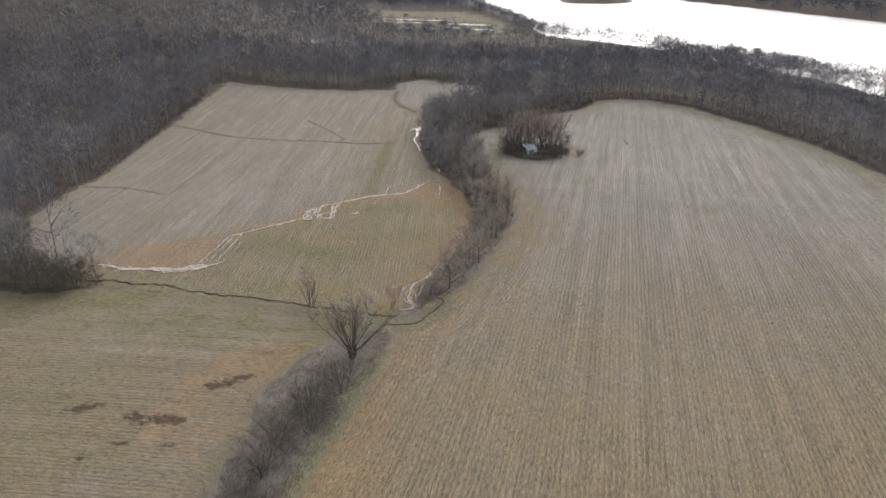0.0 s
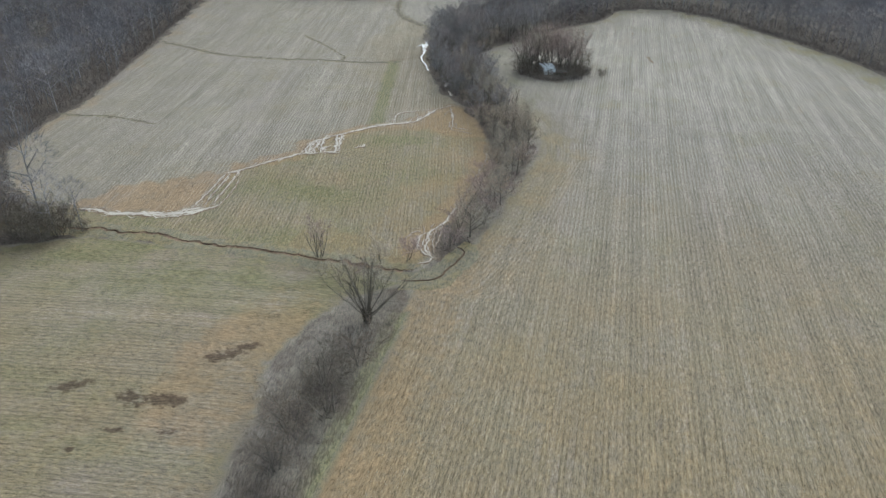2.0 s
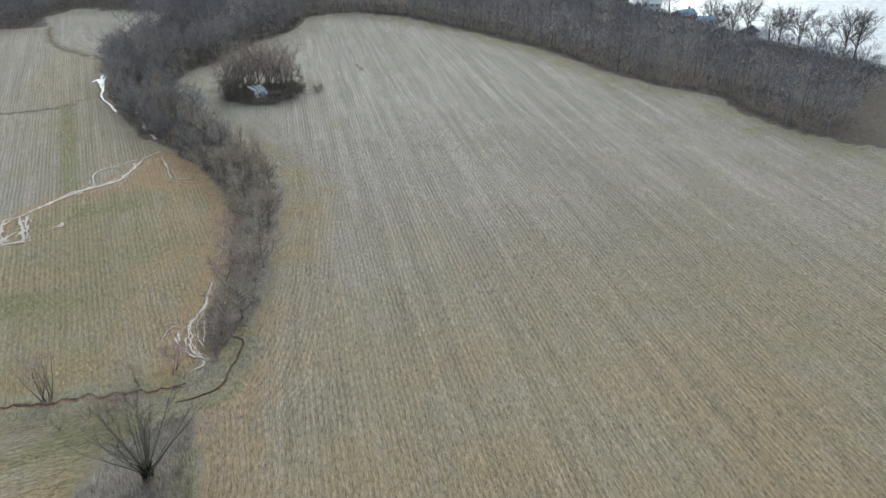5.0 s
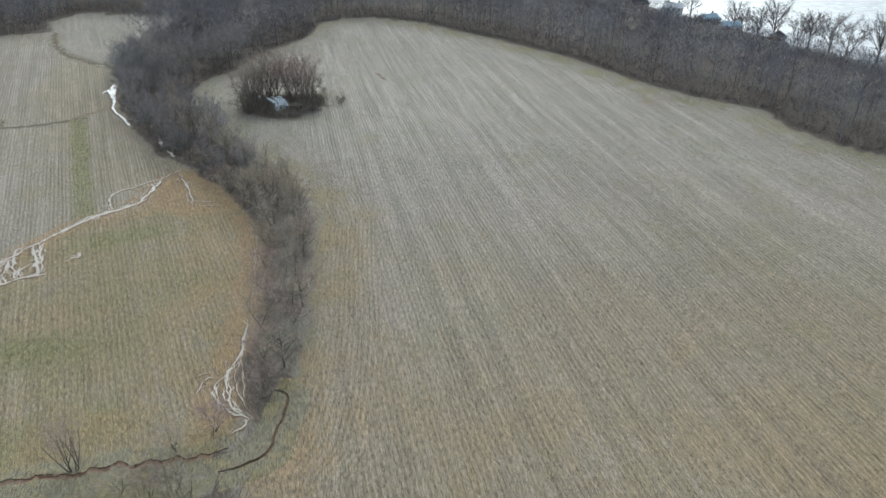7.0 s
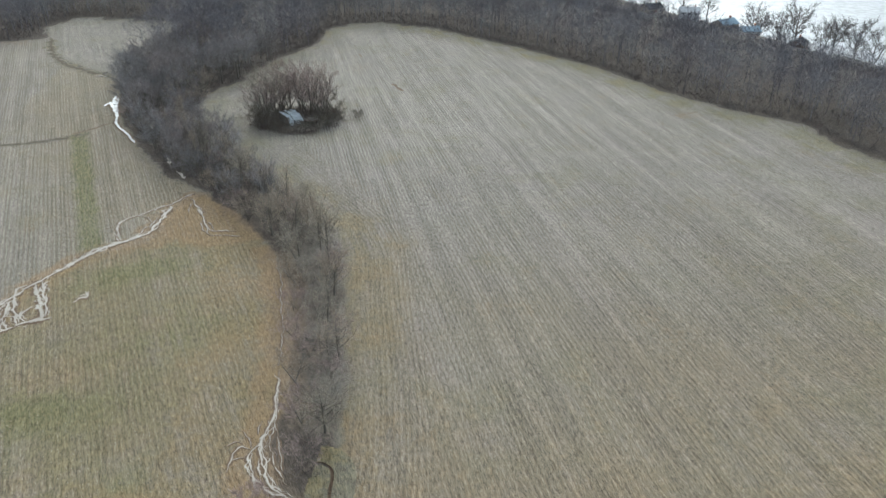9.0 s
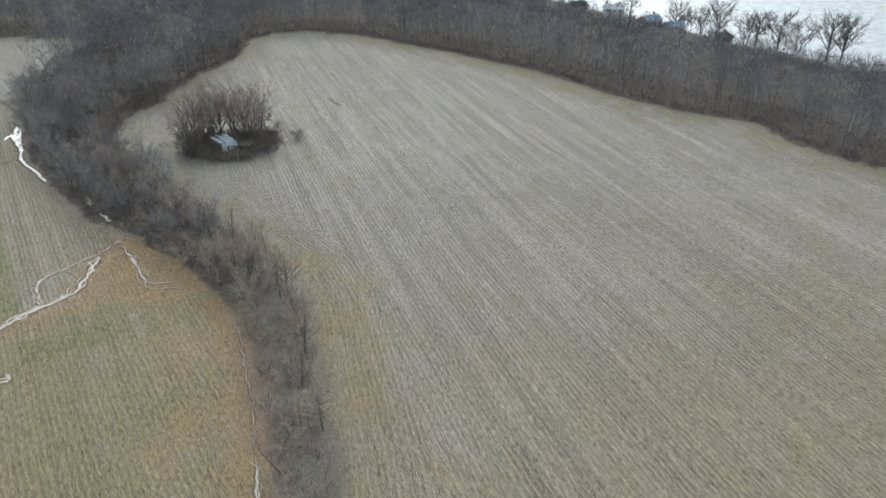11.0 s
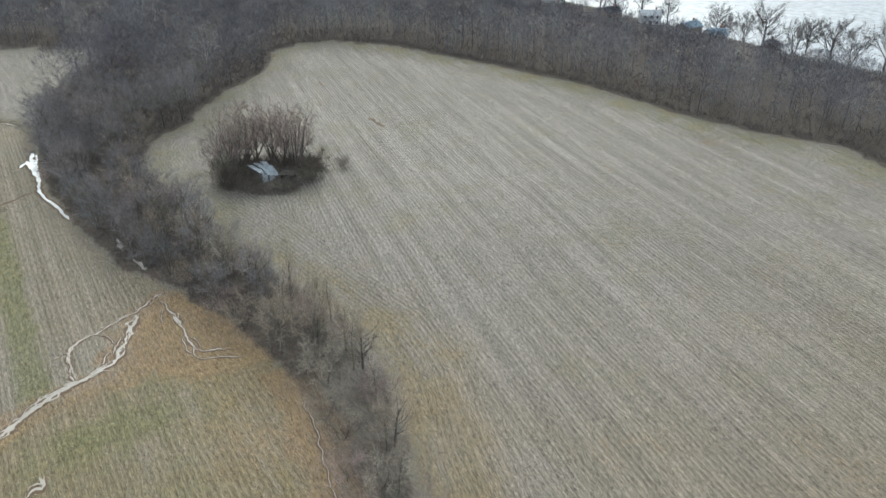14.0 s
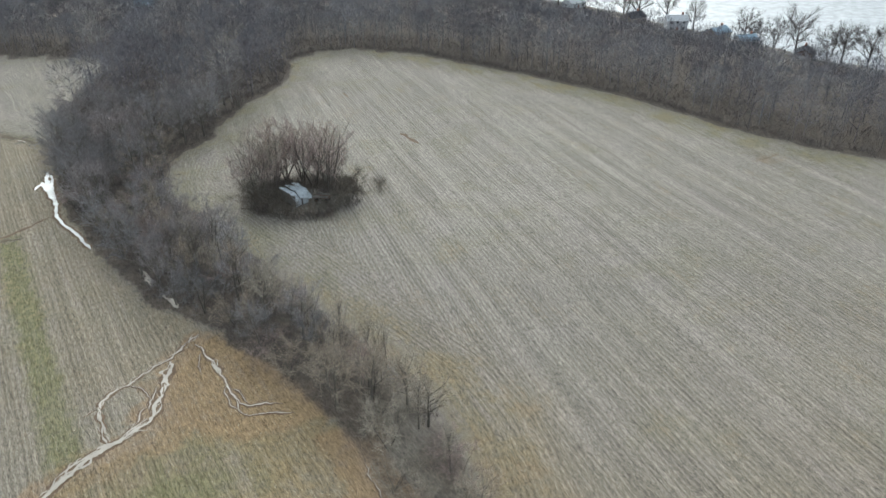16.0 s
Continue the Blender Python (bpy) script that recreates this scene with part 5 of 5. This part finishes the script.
def house(x, y, turn, w, d, h, wall, roof, label):
    root = new("house")
    z = min(at(x + a, y + b) for a in (-4, 4) for b in (-4, 4)) - 0.1
    rise = d * 0.28
    bm = bmesh.new()
    box(bm, 0, 0, h / 2, w, d, h)
    for s in (-1, 1):
        p = [bm.verts.new((s * (w / 2 - 0.02), q, r)) for q, r in ((-d / 2, h), (d / 2, h), (0, h + rise))]
        bm.faces.new(p if s > 0 else p[::-1])
    part("wall", bm, wall, root)
    bm = bmesh.new()
    slope = math.hypot(d / 2, rise) + 0.5
    for s in (-1, 1):
        a = math.atan2(rise, d / 2)
        box(bm, 0, s * d / 4 * 1.06, h + rise / 2 - 0.02, w + 0.8, slope, 0.16, Matrix.Rotation(-s * a, 3, "X"))
    r = part("roof", bm, roof, root)
    bm = bmesh.new()
    box(bm, w * 0.28, 0.3, h + rise + 0.35, 0.6, 0.6, 1.5)
    box(bm, w * 0.28, 0.3, h + rise + 1.12, 0.75, 0.75, 0.12)
    part("chimney", bm, BRICK, r)
    rows_ = [1.5] if h < 4 else [1.5, 4.2]
    for s in (-1, 1):
        for zz in rows_:
            for k in range(3):
                if s < 0 and k == 1 and zz < 2:
                    continue
                cx = (k - 1) * w * 0.3
                bm = bmesh.new()
                box(bm, cx, s * (d / 2 + 0.02), zz, 1.15, 0.08, 1.35)
                win = part("window", bm, TRIM, root)
                bm = bmesh.new()
                box(bm, cx, s * (d / 2 + 0.05), zz, 0.95, 0.06, 1.15)
                part("pane", bm, GLASS, win)
    bm = bmesh.new()
    box(bm, 0, -d / 2 - 0.03, 1.05, 1.0, 0.1, 2.1)
    part("door", bm, BRICK, root)
    root.matrix_basis = pose(x, y, z, 0, 0, turn)
    return tagged(root, label, "house")


looks = [(10, 7, 3.0, WALL_WHITE, ROOF_PALE, "white house with a pale roof among bare trees"), (9, 6.5, 4.8, WALL_WHITE, ROOF_PALE, "two-storey white house on the wooded ridge"),
         (10, 7, 3.2, WALL_TAN, ROOF_BLUE, "tan house with a blue-grey roof on the ridge"), (8, 6, 3.0, WALL_WHITE, ROOF_BLUE, "small white house with a blue-grey roof"),
         (9, 7, 3.0, WALL_BROWN, ROOF_GREY, "dark brown house among ridge trees"), (9, 7, 3.0, WALL_TAN, ROOF_GREY, "tan house with dark shingles among trees")]
for (hx, hy, turn), lk in zip(HOUSES_EAST, looks):
    house(hx, hy, turn, *lk)
for k, (hx, hy, turn) in enumerate(HOUSES_NORTH):
    house(hx, hy, turn, *looks[(0, 0, 3, 2, 5, 4)[k]])

# farm buildings beside the flooded meadow
for fx, fy, turn, k in ((-300, 1125, 10, 3), (-262, 1100, -10, 2), (-232, 1085, 25, 5), (-330, 1110, 0, 3), (-195, 1055, 15, 0), (-285, 1062, 40, 2)):
    w, d, h, wall, roof, lab = looks[k]
    house(fx, fy, turn, w * 1.3, d * 1.2, h * 1.2, wall, ROOF_BLUE if k != 0 else roof, "farm building beside the flooded meadow")

# the ridge road
road_mat = plain_material("pale_asphalt", (0.11, 0.107, 0.105), (0.17, 0.165, 0.16), 0.9, 0.4)
road = ribbon("road", ROAD, (-1.5, 0, 1.5), (0.35, 0.4, 0.35), road_mat, 90, 0.0, 0.0, hill, False)
tagged(road, "narrow pale road along the wooded ridge", "road", kind="structure")


def sheet(name, cx, cy, a, b, turn, mat, label, cat, lift=0.5, seed=0):
    """A flat irregular pool."""
    v, n = [], 36
    r = random.Random(seed)
    ph = [r.uniform(0, 6.28) for _ in range(3)]
    for k in range(n):
        t = k / n * 6.283
        q = 1 + 0.12 * math.sin(3 * t + ph[0]) + 0.10 * math.sin(5 * t + ph[1]) + 0.05 * math.sin(9 * t + ph[2])
        px, py = a * q * math.cos(t), b * q * math.sin(t)
        v.append((cx + px * math.cos(turn) - py * math.sin(turn), cy + px * math.sin(turn) + py * math.cos(turn)))
    z = max(at(*p) for p in v) + lift
    ob = mesh_object(name, [(*p, z) for p in v], [tuple(range(n))], mat)
    return tagged(ob, label, cat, kind="structure")


for k, (fx, fy, a, b, turn) in enumerate(((-375, 1290, 70, 16, -0.25), (-262, 1225, 50, 14, -0.3), (-370, 1195, 55, 10, -0.3), (-262, 1150, 30, 8, -0.2), (-205, 1110, 28, 7, -0.4), (-160, 1075, 24, 7, -0.4), (-350, 1150, 30, 8, -0.2))):
    sheet("flood_pool", fx, fy, a, b, turn, FLOOD, "flooded strip of meadow reflecting the sky", "pool", 0.3, k)
sheet("lagoon", -28, 985, 95, 22, -0.85, FLOOD, "narrow lagoon behind the river bank", "pool", 0.6, 9)


RIDGE_PLACES = [(146, 440, 0.9), (152, 424, 0.8), (156, 408, 0.9), (158, 398, 1.0), (163, 393, 0.9), (168, 390, 1.1), (170, 382, 1.0), (178, 372, 0.7), (184, 366, 1.05), (190, 352, 0.75), (193, 350, 0.7), (191, 338, 1.0),
                (195, 340, 0.9), (194, 327, 0.95), (192, 320, 0.8), (197, 313, 0.85), (196, 306, 0.8), (199, 302, 0.95), (199, 297, 1.0), (203, 291, 0.9), (201, 285, 0.9), (207, 279, 1.0), (204, 270, 0.9), (210, 262, 0.9)]
RIDGE = [tree_thing("ridge_tree", grow_tree(600 + q, 14.5, 6.0, 17, 0.28, 9, 20, 0.034, 0.62, 1 + q % 2, 2, 1.15), RIDGE_BARK, RIDGE_BARK, "tall bare tree standing alone on the ridge") for q in range(4)]
for px, py, sz in RIDGE_PLACES[::3] + RIDGE_PLACES[1::3]:
    place(RIDGE, px, py, sz * 1.3, 1.08, "ridge trees")


# ---- evergreens ----
def conifer(seed, h):
    rng = np.random.default_rng(seed)
    n = 900
    f = rng.uniform(0.08, 1, n) ** 0.8
    a = rng.uniform(0, 6.283, n)
    r = (1 - f) * h * 0.24 + 0.15
    start = np.stack([np.cos(a) * r * 0.25, np.sin(a) * r * 0.25, f * h], 1)
    way = np.stack([np.cos(a), np.sin(a), -0.25 + 0.5 * f], 1)
    way /= np.linalg.norm(way, axis=1)[:, None]
    return tube([(0, 0, -0.3), (0, 0, h * 0.5), (0, 0, h)], (0.22, 0.14, 0.03), 6), twig_mesh(start, way, r * rng.uniform(0.6, 1.1, n), rng.uniform(0.3, 0.6, n), rng)


for k, (px, py, h) in enumerate(((-235, 690, 16), (-118, 600, 15), (-98, 560, 13), (-96, 505, 15), (-150, 640, 12), (-330, 1640, 22), (-312, 1600, 20))):
    ob = tree_thing("evergreen_tree", conifer(500 + k, h), BARK, NEEDLES, "dark green conifer among bare trees")
    ob.matrix_basis = pose(px, py, at(px, py), 0, 0, 40 * k)

# ---- the old shed in the tree island ----
TIN = plain_material("weathered_tin", (0.22, 0.26, 0.28), (0.60, 0.65, 0.68), 0.7, 0.9, 0.1, 0.01)
TIN_PALE = plain_material("pale_tin", (0.42, 0.45, 0.47), (0.72, 0.75, 0.77), 0.7, 0.8, 0.0, 0.01)
BOARD = plain_material("grey_boards", (0.16, 0.145, 0.13), (0.30, 0.28, 0.255), 0.9, 1.2, 0.0, 0.02)
RUST = plain_material("rusty_iron", (0.085, 0.05, 0.035), (0.17, 0.10, 0.07), 0.85, 1.5, 0.2, 0.02)
TYRE = plain_material("old_rubber", (0.02, 0.02, 0.02), (0.045, 0.043, 0.04), 0.9, 2.0)


def corrugated(w, l, thick=0.03, waves_=14):
    bm = bmesh.new()
    cols = waves_ * 4
    top = [[bm.verts.new((w * (c / cols - 0.5), l * (q - 0.5), 0.035 * math.sin(c * math.pi / 2) + dz)) for c in range(cols + 1)] for q, dz in ((0, 0), (1, 0), (0, -thick), (1, -thick))]
    for c in range(cols):
        bm.faces.new((top[0][c], top[0][c + 1], top[1][c + 1], top[1][c]))
        bm.faces.new((top[2][c + 1], top[2][c], top[3][c], top[3][c + 1]))
        bm.faces.new((top[2][c], top[2][c + 1], top[0][c + 1], top[0][c]))
        bm.faces.new((top[1][c], top[1][c + 1], top[3][c + 1], top[3][c]))
    return bm


shed = new("shed")
for bx in (-2.0, 2.0):
    for by in (-2.6, 2.6):
        bm = bmesh.new()
        box(bm, bx, by, 1.2, 0.16, 0.16, 2.5)
        part("post", bm, BOARD, shed)
for k in range(14):
    bm = bmesh.new()
    box(bm, -2.06, -2.5 + k * 0.385, 1.15 + 0.04 * (k % 3), 0.035, 0.35, 2.2 - 0.1 * (k % 4))
    part("board", bm, BOARD, shed)
for k in range(11):
    bm = bmesh.new()
    box(bm, -1.9 + k * 0.38, 2.66, 1.2, 0.34, 0.035, 2.3 - 0.07 * (k % 3))
    part("board", bm, BOARD, shed)
for k, (px, py, pz, rx, rz, mat) in enumerate(((-1.35, -1.5, 2.75, 24, 2, TIN), (0.1, -1.45, 2.85, 17, -6, TIN), (1.5, -1.5, 2.55, 30, 9, TIN), (-1.3, 1.4, 3.18, 3, -2, TIN), (0.15, 1.5, 3.2, 5, 1, TIN), (1.55, 1.4, 3.05, 9, -5, TIN))):
    ob = part("roof_sheet", corrugated(1.5, 3.1, 0.03, 7), mat, shed)
    ob.matrix_basis = pose(px, py, pz - 0.95, rx, 14, rz)
for px, pz, s in ((-1.35, 0.75, 1.5), (0.35, 0.65, 1.3)):
    ob = part("wall_sheet", corrugated(1.35, s, 0.03, 6), TIN_PALE, shed)
    ob.matrix_basis = pose(px, -2.7, pz, 90, 0, 0)
for py, s in ((0, 1.9),):
    ob = part("wall_sheet", corrugated(1.55, s, 0.03, 6), TIN_PALE, shed)
    ob.matrix_basis = pose(2.12, py, 1.1, 90, 0, 90)
shed.matrix_basis = pose(-27.3, 237.4, at(-27.3, 237.4), 0, 0, 24)
tagged(shed, "collapsing blue-grey tin shed hidden among bare trees", "shed")

wagon = new("farm_wagon")
bm = bmesh.new()
box(bm, 0, 0, 0.95, 1.7, 3.0, 0.12)
part("bed", bm, RUST, wagon)
for s in (-1, 1):
    bm = bmesh.new()
    box(bm, s * 0.83, 0, 1.25, 0.05, 3.0, 0.5)
    part("side_board", bm, BOARD, wagon)
    for q in (-1, 1):
        bm = bmesh.new()
        bmesh.ops.create_cone(bm, cap_ends=True, segments=20, radius1=0.42, radius2=0.42, depth=0.2, matrix=Matrix.Translation((s * 0.9, q * 1.0, 0.42)) @ Matrix.Rotation(math.pi / 2, 4, "Y"))
        wheel = part("wheel", bm, TYRE, wagon)
        bm = bmesh.new()
        bmesh.ops.create_cone(bm, cap_ends=True, segments=14, radius1=0.2, radius2=0.16, depth=0.24, matrix=Matrix.Translation((s * 0.9, q * 1.0, 0.42)) @ Matrix.Rotation(math.pi / 2, 4, "Y"))
        part("rim", bm, RUST, wheel)
bm = bmesh.new()
box(bm, 0, 2.1, 0.6, 0.1, 1.5, 0.1)
part("drawbar", bm, RUST, wagon)
wagon.matrix_basis = pose(-22.6, 234.6, at(-22.6, 234.6), 0, 4, 60)
tagged(wagon, "abandoned rusty farm wagon beside the tin shed", "wagon")


# ---- corn stubble: short stalks in rows ----
STRAW = plain_material("dry_corn_stalks", (0.30, 0.265, 0.20), (0.46, 0.42, 0.335), 0.9, 0.5, 0.0, 0)


def stubble(name, poly, box_, cosine, sine, seed):
    rng = np.random.default_rng(seed)
    x0, x1, y0, y1 = box_
    a, b = np.meshgrid(np.arange(-400, 400) * 0.76, np.arange(-900, 2400) * 0.30)
    a, b = a.ravel(), b.ravel()
    x, y = a * cosine - b * sine, a * sine + b * cosine
    keep = (x > x0) & (x < x1) & (y > y0) & (y < y1)
    x, y = x[keep], y[keep]
    keep = (signed(x, y, poly) > 2.0) & (rng.uniform(0, 1, len(x)) < 0.62)
    x, y = x[keep] + rng.normal(size=keep.sum()) * 0.07, y[keep] + rng.normal(size=keep.sum()) * 0.12
    n = len(x)
    start = np.stack([x, y, ground_z(x, y) - 0.03], 1)
    way = np.stack([rng.normal(size=n) * 0.7, rng.normal(size=n) * 0.7, np.full(n, 0.8)], 1)
    way /= np.linalg.norm(way, axis=1)[:, None]
    v, f = twig_mesh(start, way, rng.uniform(0.15, 0.5, n), rng.uniform(0.04, 0.09, n), rng)
    return tagged(fast_mesh(name, v, f, STRAW), "cut corn stalks standing in rows", "stubble", kind="stuff")


stubble("corn_stubble_east", FIELD_EAST, (-33, 62, 55, 195), 1.0, 0.0, 31)
stubble("corn_stubble_west", FIELD_WEST, (-90, -32, 112, 205), 0.974, 0.227, 32)
